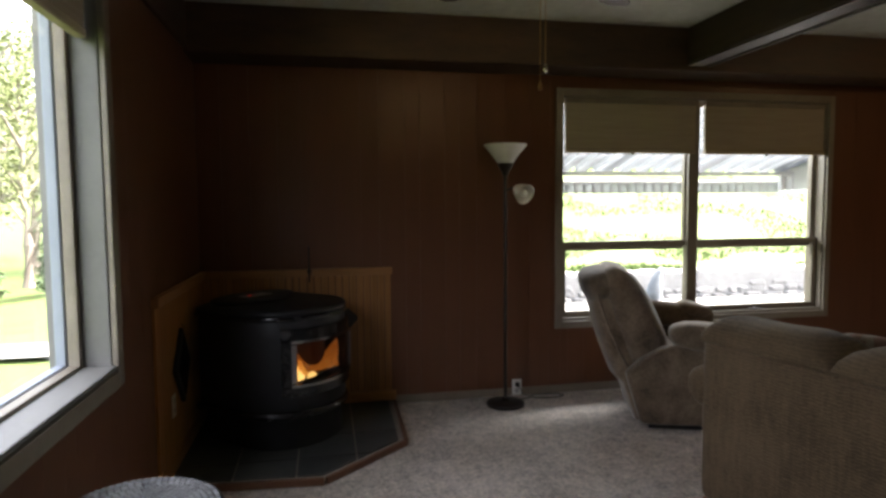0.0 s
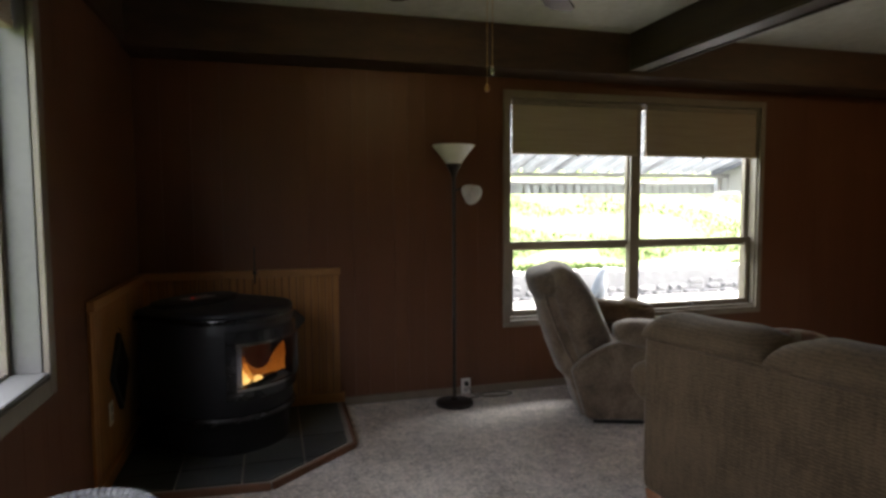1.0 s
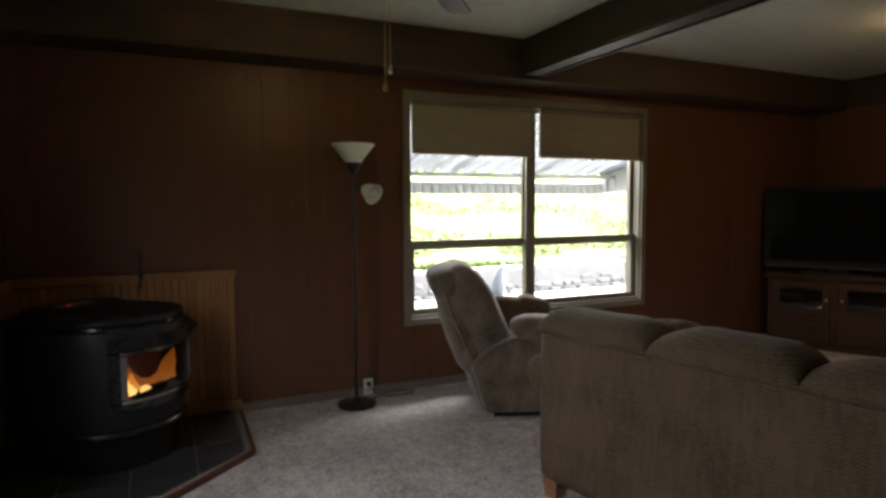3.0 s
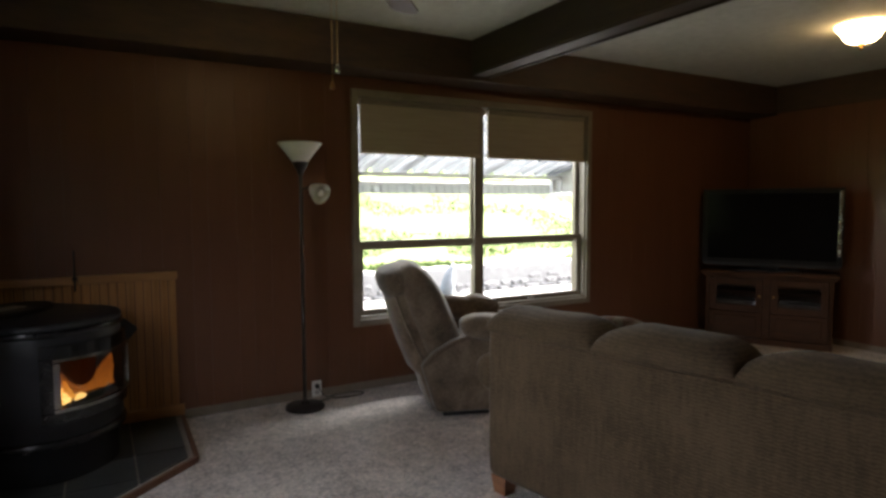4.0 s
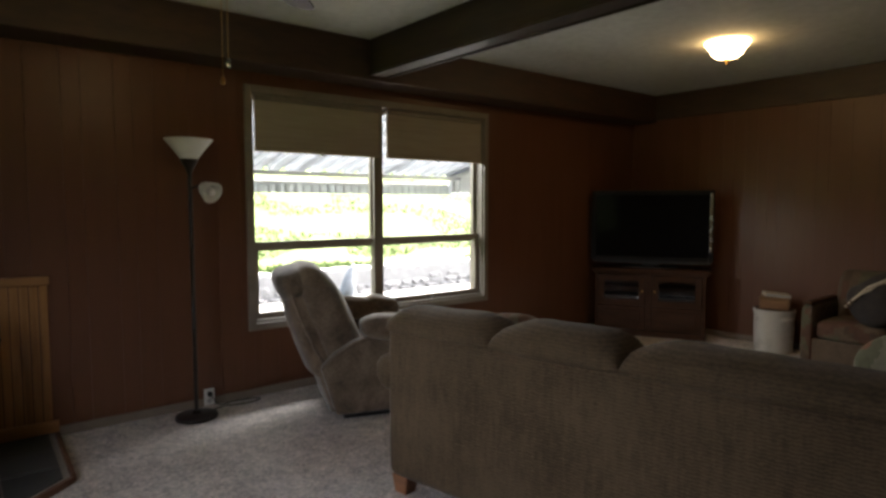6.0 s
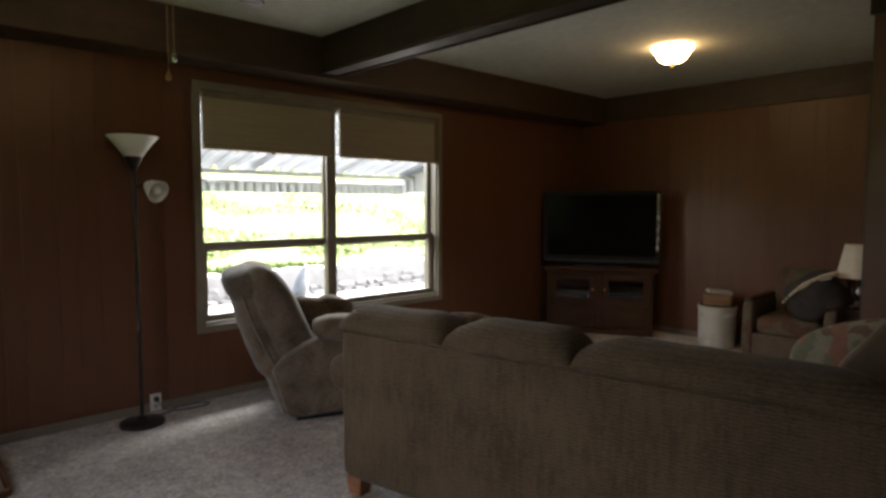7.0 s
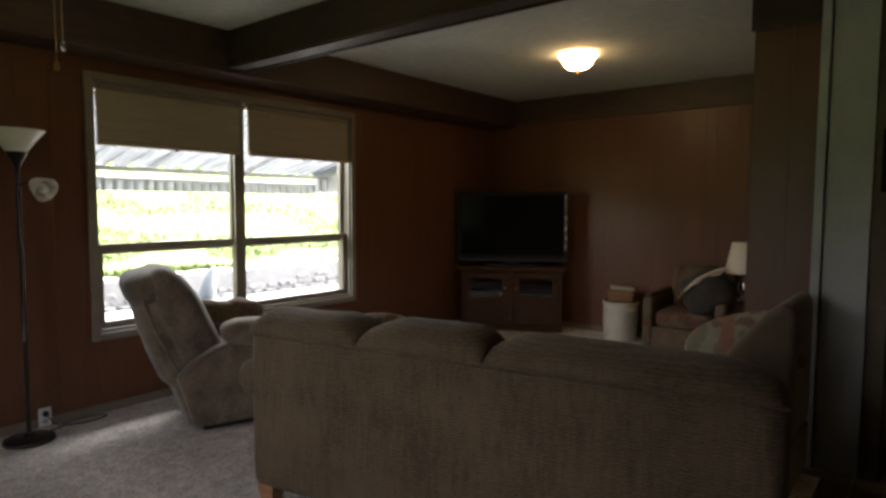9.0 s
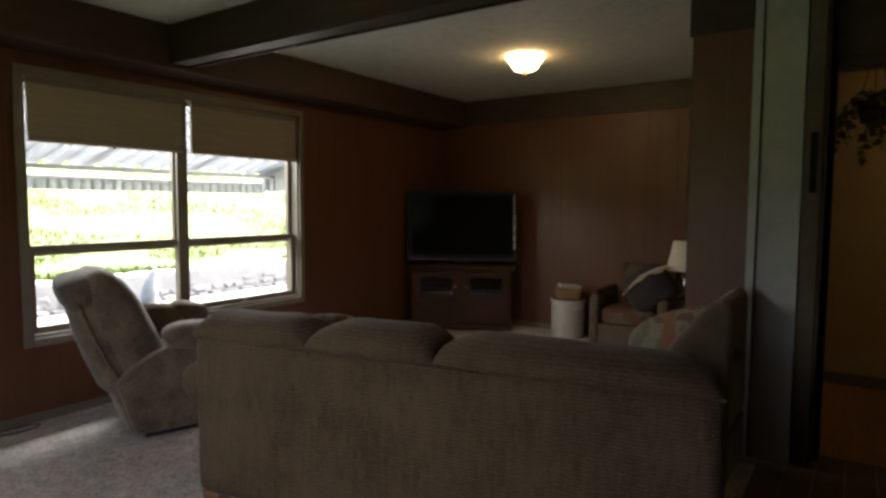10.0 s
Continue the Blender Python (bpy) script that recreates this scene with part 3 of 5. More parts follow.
# pine wainscot behind the stove
for name, axis, length in (("north", 0, 1.224), ("west", 1, 1.165)):
    w = thing("wainscot", "golden knotty pine beadboard wainscot behind the stove", "wainscot", group="stove wainscot")
    n = int(length / 0.047)
    for i in range(n):
        a, b = 0.022 + (length - 0.022) * i / n, 0.022 + (length - 0.022) * (i + 1) / n
        lo, hi = ((a + 0.003, -0.022, 0.10), (b - 0.003, -0.010, 0.90)) if axis == 0 else ((0.010, -b + 0.003, 0.10), (0.022, -a - 0.003, 0.90))
        piece("slat", lo, hi, PINE, w)
        m = 0.5 * (a + b)
        lo, hi = ((m - 0.011, -0.0240, 0.10), (m + 0.011, -0.022, 0.90)) if axis == 0 else ((0.022, -m - 0.011, 0.10), (0.0240, -m + 0.011, 0.90))
        piece("bead", lo, hi, PINE, w)
    if axis == 0:
        part("cap_rail", box((0.03, -0.045, 0.895), (0.70, -0.009, 0.945), 0.006), PINEFLAT, w)
        part("cap_rail", box((0.704, -0.045, 0.897), (1.232, -0.009, 0.947), 0.006), PINEFLAT, w)
        part("base_rail", box((0.03, -0.040, 0.034), (1.250, -0.017, 0.105), 0.005), PINEFLAT, w)
    else:
        part("cap_rail", box((0.009, -1.172, 0.895), (0.045, -0.009, 0.945), 0.006), PINEFLAT, w)
        part("base_rail", box((0.009, -1.165, 0.034), (0.040, -0.045, 0.105), 0.005), PINEFLAT, w)

# pellet stove, turned 45 degrees out of the corner
stove = thing("pellet_stove", "black steel pellet stove with a bowed front and burning fire", "stove", pose(0.535, -0.435, HEARTH, 0, 0, 49) @ Matrix.Diagonal((1.05, 1.05, 1.055, 1)))


def bow(scale=1.0, notch=None, front=0.345, half=0.33):
    """Plan of the stove: flat back, straight sides, bowed front towards -y. notch: half width and depth of the firebox."""
    pts = [(-0.20 * scale, 0.36 * scale), (0.20 * scale, 0.36 * scale), (half * scale, 0.29 * scale), (half * scale, -0.04)]
    arc = [(half * scale * math.cos(a), -0.04 - (front * scale - 0.04) * math.sin(a)) for a in [math.pi * k / 28 for k in range(1, 28)]]
    if notch:
        w, d = notch
        rgt = [p for p in arc if p[0] > w]
        lft = [p for p in arc if p[0] < -w]
        ye = -0.04 - (front * scale - 0.04) * math.sqrt(1 - (w / (half * scale)) ** 2)
        arc = rgt + [(w, ye), (w, ye + d), (-w, ye + d), (-w, ye)] + lft
    return pts + arc + [(-half * scale, -0.04), (-half * scale, 0.29 * scale)]


def stacked(levels):
    b = bmesh.new()
    rings = [[b.verts.new((x, y, z)) for x, y in bow(s)] for s, z in levels]
    for a, c in zip(rings, rings[1:]):
        for i in range(len(a)):
            b.faces.new((a[i], a[(i + 1) % len(a)], c[(i + 1) % len(a)], c[i]))
    b.faces.new(rings[0][::-1])
    b.faces.new(rings[-1])
    return b


smooth_ob(part("pedestal", stacked([(0.93, 0.0), (0.93, 0.15), (0.95, 0.165)]), STOVEBLACK, stove), 30)
smooth_ob(part("ash_ledge", stacked([(0.99, 0.165), (1.035, 0.172), (1.045, 0.185), (1.035, 0.198), (0.99, 0.206)]), STOVEGLOSS, stove), 50)
smooth_ob(part("lower_body", stacked([(0.985, 0.206), (1.0, 0.215), (1.0, 0.325)]), STOVEBLACK, stove), 30)
smooth_ob(part("firebox_wall", prism(bow(1.0, (0.215, 0.20)), 0.325, 0.590, axis=2), STOVEBLACK, stove), 30)
smooth_ob(part("upper_body", stacked([(1.0, 0.590), (1.0, 0.66), (0.99, 0.668)]), STOVEBLACK, stove), 30)
smooth_ob(part("top_trim", stacked([(1.0, 0.668), (1.03, 0.674), (1.035, 0.684), (1.028, 0.694), (1.0, 0.698)]), STOVEGLOSS, stove, "glossy rounded trim band"), 50)
smooth_ob(part("top_plate", stacked([(1.0, 0.698), (1.018, 0.704), (1.018, 0.716), (0.99, 0.726), (0.93, 0.730)]), STOVEBLACK, stove), 50)
lid = lathe([(0.0, 0.728), (0.24, 0.728), (0.245, 0.74), (0.235, 0.752), (0.20, 0.758), (0.0, 0.760)], 40, sx=1.15, sy=0.62)
lid.transform(Matrix.Translation((-0.03, 0.19, 0)))
hopper_lid = smooth_ob(part("hopper_lid", lid, STOVEBLACK, stove), 35)
panel = box((-0.15, 0.10, 0.757), (0.03, 0.18, 0.764), 0.003)
part("control_panel", panel, surface("grey_control_strip", (0.22, 0.22, 0.22), (0.34, 0.34, 0.34), (20, 20, 20), 0.4, bump=0.02), hopper_lid, "grey control strip")
part("indicator", box((-0.115, 0.125, 0.764), (-0.103, 0.137, 0.767)), glowing("red_indicator", (1.0, 0.06, 0.02), 0.014), hopper_lid, "small red indicator")


STOVETRIM = surface("smoky_nickel", (0.24, 0.235, 0.23), (0.36, 0.355, 0.345), (20, 20, 20), 0.22, fine=90, bump=0.05, depth=0.001, metal=1.0)


def bowed_bar(x0, x1, z0, z1, out, thick, n=16, corner=0.0):
    """A bar that follows the bowed front between x0 and x1."""
    b = bmesh.new()
    rows = []
    for k in range(n + 1):
        x = x0 + (x1 - x0) * k / n
        y = -0.04 - 0.305 * math.sqrt(1 - (x / 0.33) ** 2)
        nx, ny = x / 0.33 ** 2, (y + 0.04) / 0.305 ** 2
        q = math.hypot(nx, ny)
        nx, ny = nx / q, ny / q
        a, c = out, out + thick
        rows.append([b.verts.new((x + nx * a, y + ny * a, z0)), b.verts.new((x + nx * c, y + ny * c, z0 + min(thick, 0.006) * 0.5)),
                     b.verts.new((x + nx * c, y + ny * c, z1 - min(thick, 0.006) * 0.5)), b.verts.new((x + nx * a, y + ny * a, z1))])
    for r, t in zip(rows, rows[1:]):
        for i in range(4):
            b.faces.new((r[i], t[i], t[(i + 1) % 4], r[(i + 1) % 4]))
    b.faces.new(rows[0])
    b.faces.new(rows[-1][::-1])
    return b


door = part("door", bowed_bar(-0.252, 0.252, 0.575, 0.635, 0.002, 0.018), STOVEGLOSS, stove, "black door surround")
for args in ((-0.252, 0.252, 0.285, 0.335), (-0.252, -0.215, 0.335, 0.575), (0.215, 0.252, 0.335, 0.575)):
    part("door_surround", bowed_bar(*args, 0.002, 0.018, 12 if args[1] - args[0] > 0.1 else 3), STOVEGLOSS, door)
for args in ((-0.217, 0.217, 0.560, 0.580), (-0.217, 0.217, 0.332, 0.354), (-0.217, -0.197, 0.354, 0.560), (0.197, 0.217, 0.354, 0.560)):
    smooth_ob(part("glass_trim", bowed_bar(*args, 0.018, 0.012, 14 if args[1] - args[0] > 0.1 else 3), STOVETRIM, door, "polished nickel glass trim"), 35)
gl = part("glass", bowed_bar(-0.199, 0.199, 0.352, 0.562, 0.018, 0.004, 18), STOVEGLASS, door)
gl.visible_shadow = False
handle = prism([(0.0, 0.062), (0.035, 0.070), (0.098, 0.012), (0.100, -0.002), (0.040, -0.062), (0.0, -0.045)], -0.022, 0.022, axis=1, bevel=0.008)
handle.transform(pose(0.292, -0.185, 0.592, 0, 0, -28))
smooth_ob(part("handle", handle, STOVEBLACK, stove, "black wedge-shaped door handle"), 35)
BRICK = surface("sooty_firebrick", (0.16, 0.10, 0.06), (0.30, 0.19, 0.11), (10, 10, 10), 0.9, fine=60, bump=0.4, depth=0.006)
part("fireback", box((-0.213, -0.120, 0.327), (0.213, -0.105, 0.588), 0.003), BRICK, stove, "pale firebrick back")
part("burn_pot", box((-0.10, -0.26, 0.327), (0.10, -0.15, 0.358), 0.006), STOVEBLACK, stove)
def ease(v, a, b):
    t = max(0.0, min(1.0, (v - a) / (b - a)))
    return t * t * (3 - 2 * t)


def flame_sheet(x0, x1, height, y, n=40, rows=10):
    """A ragged sheet of flame standing on the burn pot; height(u) gives its top."""
    b = bmesh.new()
    g = []
    for i in range(n + 1):
        u = i / n
        x = x0 + (x1 - x0) * u
        h = height(u) * (1 + 0.10 * noise.noise(Vector((u * 5, y * 40, 2.0))))
        g.append([(b.verts.new((x + 0.006 * math.sin(v * 0.8 + u * 9), y + 0.010 * noise.noise(Vector((u * 6, v * 0.5, 1.0))) - 0.004 * (1 - v / rows), 0.352 + h * v / rows))) for v in range(rows + 1)])
    for a, c in zip(g, g[1:]):
        for v in range(rows):
            b.faces.new((a[v], c[v], c[v + 1], a[v + 1]))
    bmesh.ops.solidify(b, geom=b.faces[:], thickness=0.004)
    return b


def fire(name, hot, cool, strength):
    """Flame: brighter and yellower at the foot, streaked."""
    m, n, l, p = nodes_of(name)
    co = n.new("ShaderNodeTexCoord")
    mp = n.new("ShaderNodeMapping")
    mp.inputs["Scale"].default_value = (28, 28, 12)
    tx = n.new("ShaderNodeTexNoise")
    tx.inputs["Detail"].default_value = 3.0
    sep = n.new("ShaderNodeSeparateXYZ")
    l.new(co.outputs["Object"], mp.inputs[0])
    l.new(co.outputs["Object"], sep.inputs[0])
    l.new(mp.outputs[0], tx.inputs["Vector"])
    fall = n.new("ShaderNodeMapRange")
    fall.inputs[1].default_value, fall.inputs[2].default_value, fall.inputs[3].default_value, fall.inputs[4].default_value = 0.35, 0.48, 1.0, 0.0
    l.new(sep.outputs[2], fall.inputs[0])
    mul = n.new("ShaderNodeMath")
    mul.operation = 'MULTIPLY'
    l.new(tx.outputs[0], mul.inputs[0])
    l.new(fall.outputs[0], mul.inputs[1])
    ramp = n.new("ShaderNodeValToRGB")
    ramp.color_ramp.elements[0].position, ramp.color_ramp.elements[1].position = 0.05, 0.5
    ramp.color_ramp.elements[0].color, ramp.color_ramp.elements[1].color = (*cool, 1), (*hot, 1)
    l.new(mul.outputs[0], ramp.inputs[0])
    p.inputs["Base Color"].default_value = (0.02, 0.01, 0.005, 1)
    l.new(ramp.outputs[0], p.inputs["Emission Color"])
    p.inputs["Emission Strength"].default_value = strength
    return m


part("flame", flame_sheet(-0.195, 0.195, lambda u: 0.040 + 0.090 * math.exp(-((u - 0.14) / 0.20) ** 2) + 0.115 * ease(u, 0.50, 1.0), -0.232, 60), fire("flame_back", (0.62, 0.20, 0.03), (0.36, 0.10, 0.014), 0.030), stove, "dull orange flame")
part("flame", flame_sheet(-0.165, -0.045, lambda u: 0.020 + 0.085 * math.exp(-((u - 0.30) / 0.24) ** 2), -0.250), fire("flame_mid", (1.0, 0.48, 0.08), (0.60, 0.17, 0.02), 0.055), stove, "orange flame")
part("flame", flame_sheet(-0.168, -0.115, lambda u: 0.015 + 0.065 * (1 - u), -0.262), fire("flame_hot", (1.0, 0.72, 0.25), (1.0, 0.40, 0.05), 0.11), stove, "yellow flame core")
part("flame", flame_sheet(-0.100, -0.030, lambda u: 0.010 + 0.018 * math.sin(3.1 * u), -0.268), fire("flame_hot_small", (1.0, 0.72, 0.25), (1.0, 0.40, 0.05), 0.09), stove, "yellow flame core")
pipe = tube([(0.10, 0.32, 0.60), (0.10, 0.36, 0.60), (0.10, 0.40, 0.62)], 0.035, 12)
part("vent_pipe", pipe, STOVEBLACK, stove)

# small things of the stove corner
poker = thing("wall_thermometer_rod", "thin dark metal rod standing up behind the wainscot cap", "rod", pose(0.686, -0.046, 0.86))
part("rod", tube([(0, -0.002, 0), (0, 0, 0.10), (0, 0, 0.235)], 0.006, 8), BRONZE, poker)
part("rod_clip", box((-0.012, -0.006, 0.06), (0.012, 0.002, 0.085), 0.003), BRONZE, poker)
diamond = thing("diamond_plaque", "black diamond-shaped plaque hung on the pine wainscot", "plaque", pose(0.040, -0.735, 0.525))
part("plaque_plate", prism([(0, 0.20), (0.165, 0), (0, -0.20), (-0.165, 0)], -0.012, 0.010, axis=0, bevel=0.005), STOVEBLACK, diamond)
part("plaque_face", prism([(0, 0.16), (0.13, 0), (0, -0.16), (-0.13, 0)], 0.010, 0.016, axis=0, bevel=0.003), STOVEGLOSS, diamond)
part("hook", tube([(0.0, 0, 0.19), (0.016, 0, 0.205), (0.0, 0, 0.22)], 0.003, 6), BRONZE, diamond)


def outlet(m, plug=False):
    o = thing("wall_outlet", "white plastic wall outlet plate with a black plug" if plug else "white plastic wall outlet plate", "outlet", m)
    plate = part("plate", box((-0.035, -0.006, -0.057), (0.035, 0.0, 0.057), 0.003), PLASTIC, o)
    for z in (-0.024, 0.024):
        part("socket", lathe([(0, 0.0), (0.016, 0.0), (0.017, 0.003), (0, 0.003)], 16, m=Matrix.Translation((0, -0.006, z)) @ pose(0, 0, 0, 90)), WHITEPAINT, plate)
    part("screw", lathe([(0, 0), (0.003, 0), (0.003, 0.002), (0, 0.002)], 8, m=Matrix.Translation((0, -0.006, 0)) @ pose(0, 0, 0, 90)), CHROME, plate)
    if plug:
        p = part("plug", box((-0.014, -0.034, 0.008), (0.014, -0.007, 0.036), 0.005), BLACKPLASTIC, o)
        part("cord", tube([(0, -0.034, 0.02), (0.01, -0.05, 0.0), (0.03, -0.05, -0.035), (0.06, -0.045, -0.057)], 0.0035, 6), BLACKPLASTIC, o)
    return o


outlet(pose(2.112, -0.0165, 0.064), plug=True)
outlet(pose(0.0265, -0.90, 0.36, 0, 0, 90))
bm = tube([(2.172 + 0.0, -0.062, 0.006), (2.25, -0.035, 0.005), (2.36, -0.035, 0.005), (2.43, -0.062, 0.005), (2.435, -0.10, 0.005), (2.37, -0.125, 0.005),
           (2.27, -0.118, 0.005), (2.20, -0.09, 0.005), (2.10, -0.12, 0.005), (2.04, -0.17, 0.008)], 0.0042, 8)
smooth_ob(tagged(part("power_cord", bm, BLACKPLASTIC), "black lamp cord looped on the carpet by the outlet", "cord"), 80)

# floor lamp
lamp = thing("floor_lamp", "dark bronze torchiere floor lamp with a side reading light", "floor lamp", pose(1.975, -0.195, 0.0))
smooth_ob(part("base", lathe([(0, 0), (0.128, 0), (0.130, 0.008), (0.126, 0.020), (0.10, 0.028), (0.03, 0.034), (0.018, 0.05), (0, 0.05)], 40), BRONZE, lamp), 40)
smooth_ob(part("pole", lathe([(0, 0.05), (0.0125, 0.05), (0.0125, 0.56), (0.015, 0.565), (0.015, 0.58), (0.0125, 0.585), (0.0125, 1.08), (0.015, 1.085), (0.015, 1.10), (0.0125, 1.105), (0.0125, 1.56), (0, 1.56)], 16), BRONZE, lamp), 40)
smooth_ob(part("cup", lathe([(0, 1.55), (0.018, 1.55), (0.024, 1.575), (0.045, 1.605), (0.054, 1.632), (0, 1.632)], 24), BRONZE, lamp), 40)
smooth_ob(part("shade", lathe([(0.048, 1.632), (0.052, 1.634), (0.095, 1.692), (0.143, 1.750), (0.140, 1.754), (0.090, 1.698), (0.046, 1.640), (0.0, 1.640)], 40), MILKGLASS, lamp, "white frosted glass bowl"), 50)
arm = part("reading_light", tube([(0.0, -0.01, 1.45), (0.02, -0.03, 1.462), (0.045, -0.045, 1.468), (0.062, -0.045, 1.462)], 0.007, 8), BRONZE, lamp)
bell = lathe([(0.015, 0.0), (0.027, 0.004), (0.042, 0.028), (0.057, 0.068), (0.069, 0.104), (0.066, 0.106), (0.053, 0.070), (0.038, 0.031), (0.0, 0.011)], 32)
bell.transform(look((0.058, -0.045, 1.466), (0.125, -0.20, 1.385)) @ pose(0, 0, 0, 180))
smooth_ob(part("bell_shade", bell, MILKGLASS, arm, "white frosted bell shade"), 50)
bulb = lathe([(0.0, 0.012), (0.014, 0.02), (0.018, 0.05), (0.026, 0.08), (0.02, 0.10), (0.0, 0.108)], 16)
bulb.transform(look((0.058, -0.045, 1.466), (0.125, -0.20, 1.385)) @ pose(0, 0, 0, 180))
smooth_ob(part("bulb", bulb, PLASTIC, arm), 80)

# ceiling fan, seen only at its lower edge
fan = thing("ceiling_fan", "dark-bladed ceiling fan with frosted glass lights and pull chains", "ceiling fan", pose(1.735, -1.905, 0))
smooth_ob(part("canopy", lathe([(0, CEIL), (0.07, CEIL), (0.065, 2.50), (0.03, 2.475), (0, 2.475)], 24), BRASS, fan), 40)
part("downrod", tube([(0, 0, 2.48), (0, 0, 2.40)], 0.013, 10), BRASS, fan)
smooth_ob(part("motor", lathe([(0, 2.41), (0.08, 2.405), (0.115, 2.38), (0.115, 2.33), (0.07, 2.30), (0.05, 2.24), (0, 2.24)], 32), BRASS, fan), 40)
for k in range(5):
    a = 124 + 72 * k
    blade = prism([(0.20, -0.055), (0.70, -0.072), (0.745, -0.05), (0.757, 0), (0.745, 0.05), (0.70, 0.072), (0.20, 0.055)], -0.004, 0.004, axis=2)
    blade.transform(pose(0, 0, 2.312, 0, 0, a) @ pose(0, 0, 0, 11))
    bl = part("blade", blade, DARKTRIM, fan)
    br = box((0.10, -0.018, 2.318), (0.24, 0.018, 2.326), 0.003)
    br.transform(pose(0, 0, 0, 0, 0, a))
    part("blade_bracket", br, BRASS, bl)
smooth_ob(part("switch_housing", lathe([(0, 2.245), (0.055, 2.245), (0.15, 2.235), (0.155, 2.225), (0.06, 2.212), (0, 2.212)], 28), BRASS, fan), 40)
FROSTED = surface("frosted_grey_glass", (0.38, 0.40, 0.36), (0.46, 0.48, 0.44), (8, 8, 8), 0.4, bump=0.02)
LITGLASS = glowing("lit_fan_glass", (1.0, 0.68, 0.34), 6.0)
for k in range(3):
    bell_m = pose(0, 0, 0, 0, 0, 100 + 120 * k) @ pose(0.085, 0, 2.232, 0, 62, 0)
    bell = lathe([(0.016, -0.01), (0.030, 0.0), (0.042, 0.03), (0.055, 0.075), (0.064, 0.105), (0.061, 0.107), (0.050, 0.075), (0.036, 0.03), (0.0, 0.012)], 24, m=bell_m)
    shade_ob = smooth_ob(part("glass_shade", bell, FROSTED, fan, "frosted glass bell shade"), 60)
    bulb = lathe([(0, 0.02), (0.014, 0.03), (0.024, 0.06), (0.024, 0.08), (0.014, 0.10), (0, 0.105)], 16, m=bell_m)
    smooth_ob(part("bulb", bulb, LITGLASS if k != 1 else FROSTED, shade_ob, "lit bulb" if k != 1 else "bulb"), 60)
for dx, dy, z, mat_ in ((-0.127, 0.040, 1.79, PINE), (-0.108, 0.034, 1.855, CHROME)):
    b = bmesh.new()
    for i in range(int((2.225 - z - 0.03) / 0.0075)):
        lathe([(0, -0.0028), (0.0026, -0.001), (0.0026, 0.001), (0, 0.0028)], 6, bm=b, m=Matrix.Translation((dx, dy, z + 0.032 + i * 0.0075)))
    ch = part("pull_chain", b, BRASS, fan)
    smooth_ob(part("pendant", lathe([(0, 0), (0.008, 0.004), (0.0105, 0.014), (0.007, 0.026), (0.003, 0.034), (0, 0.035)], 14, m=Matrix.Translation((dx, dy, z - 0.003))), mat_, ch, "wooden chain knob" if mat_ == PINE else "metal chain knob"), 60)

# ceiling light over the television end
dome = thing("ceiling_light", "lit flush ceiling light with a warm glass bowl", "ceiling light", pose(5.29, -1.89, 0))
smooth_ob(part("backplate", lathe([(0, CEIL), (0.125, CEIL), (0.13, 2.525), (0.11, 2.515), (0, 2.515)], 40), BRASS, dome), 40)
smooth_ob(part("glass_bowl", lathe([(0.152, 2.534), (0.156, 2.528), (0.143, 2.508), (0.120, 2.480), (0.104, 2.448), (0.076, 2.425), (0.03, 2.413), (0.0, 2.412)], 48), glowing("lit_warm_glass", (1.0, 0.66, 0.30), 0.80), dome, "glowing frosted glass bowl"), 60)
smooth_ob(part("finial", lathe([(0, 2.415), (0.020, 2.413), (0.022, 2.405), (0.010, 2.397), (0.013, 2.385), (0.009, 2.372), (0.0, 2.367)], 16), BRASS, dome), 50)

# mosaic side table by the west window
MIRRORTILE = surface("silver_mosaic_glass", (0.16, 0.16, 0.16), (0.34, 0.34, 0.34), (20, 20, 20), 0.4, fine=30, bump=0.05, depth=0.002, vary=0.35, metal=0.1)
table = thing("mosaic_table", "small round side table topped with silver mosaic tiles", "side table", pose(0.285, -2.445, 0))
smooth_ob(part("tabletop", lathe([(0, 0.52), (0.215, 0.52), (0.225, 0.53), (0.225, 0.548), (0.218, 0.553), (0, 0.553)], 48), BLACKPLASTIC, table), 40)
for k in range(3):
    a = radians(90 + 120 * k)
    part("leg", tube([(0.15 * math.cos(a), 0.15 * math.sin(a), 0.52), (0.10 * math.cos(a), 0.10 * math.sin(a), 0.28), (0.17 * math.cos(a), 0.17 * math.sin(a), 0.0)], 0.010, 8), BRONZE, table)
ring, r = 0, 0.215
while r > 0.05:
    n = int(2 * math.pi * r / 0.019)
    if ring < 3:
        for i in range(n):
            a = 2 * math.pi * (i + 0.5 * (ring % 2)) / n
            if "tess" not in UNIT:
                UNIT["tess"] = mesh_of(box((-0.0068, -0.0058, 0), (0.0068, 0.0058, 0.004), 0.0012, 1), "tessera", MIRRORTILE)
            t = new("mosaic_tile", UNIT["tess"])
            t.parent = table
            t.matrix_basis = pose(r * math.cos(a) * 0.97, r * math.sin(a) * 0.97, 0.553, 0, 0, math.degrees(a) + 90)
    ring, r = ring + 1, r - 0.0165
b = bmesh.new()
r, ring = 0.215 - 3 * 0.0165, 0
while r > 0.01:
    n = max(4, int(2 * math.pi * r / 0.019))
    for i in range(n):
        q = box((-0.0068, -0.0058, 0), (0.0068, 0.0058, 0.004))
        add_into(b, q, pose(r * math.cos(6.283 * i / n) * 0.97, r * math.sin(6.283 * i / n) * 0.97, 0.553, 0, 0, 360 * i / n + 90))
    r -= 0.0165
tagged(part("inner_mosaic", b, MIRRORTILE, table), kind="stuff")

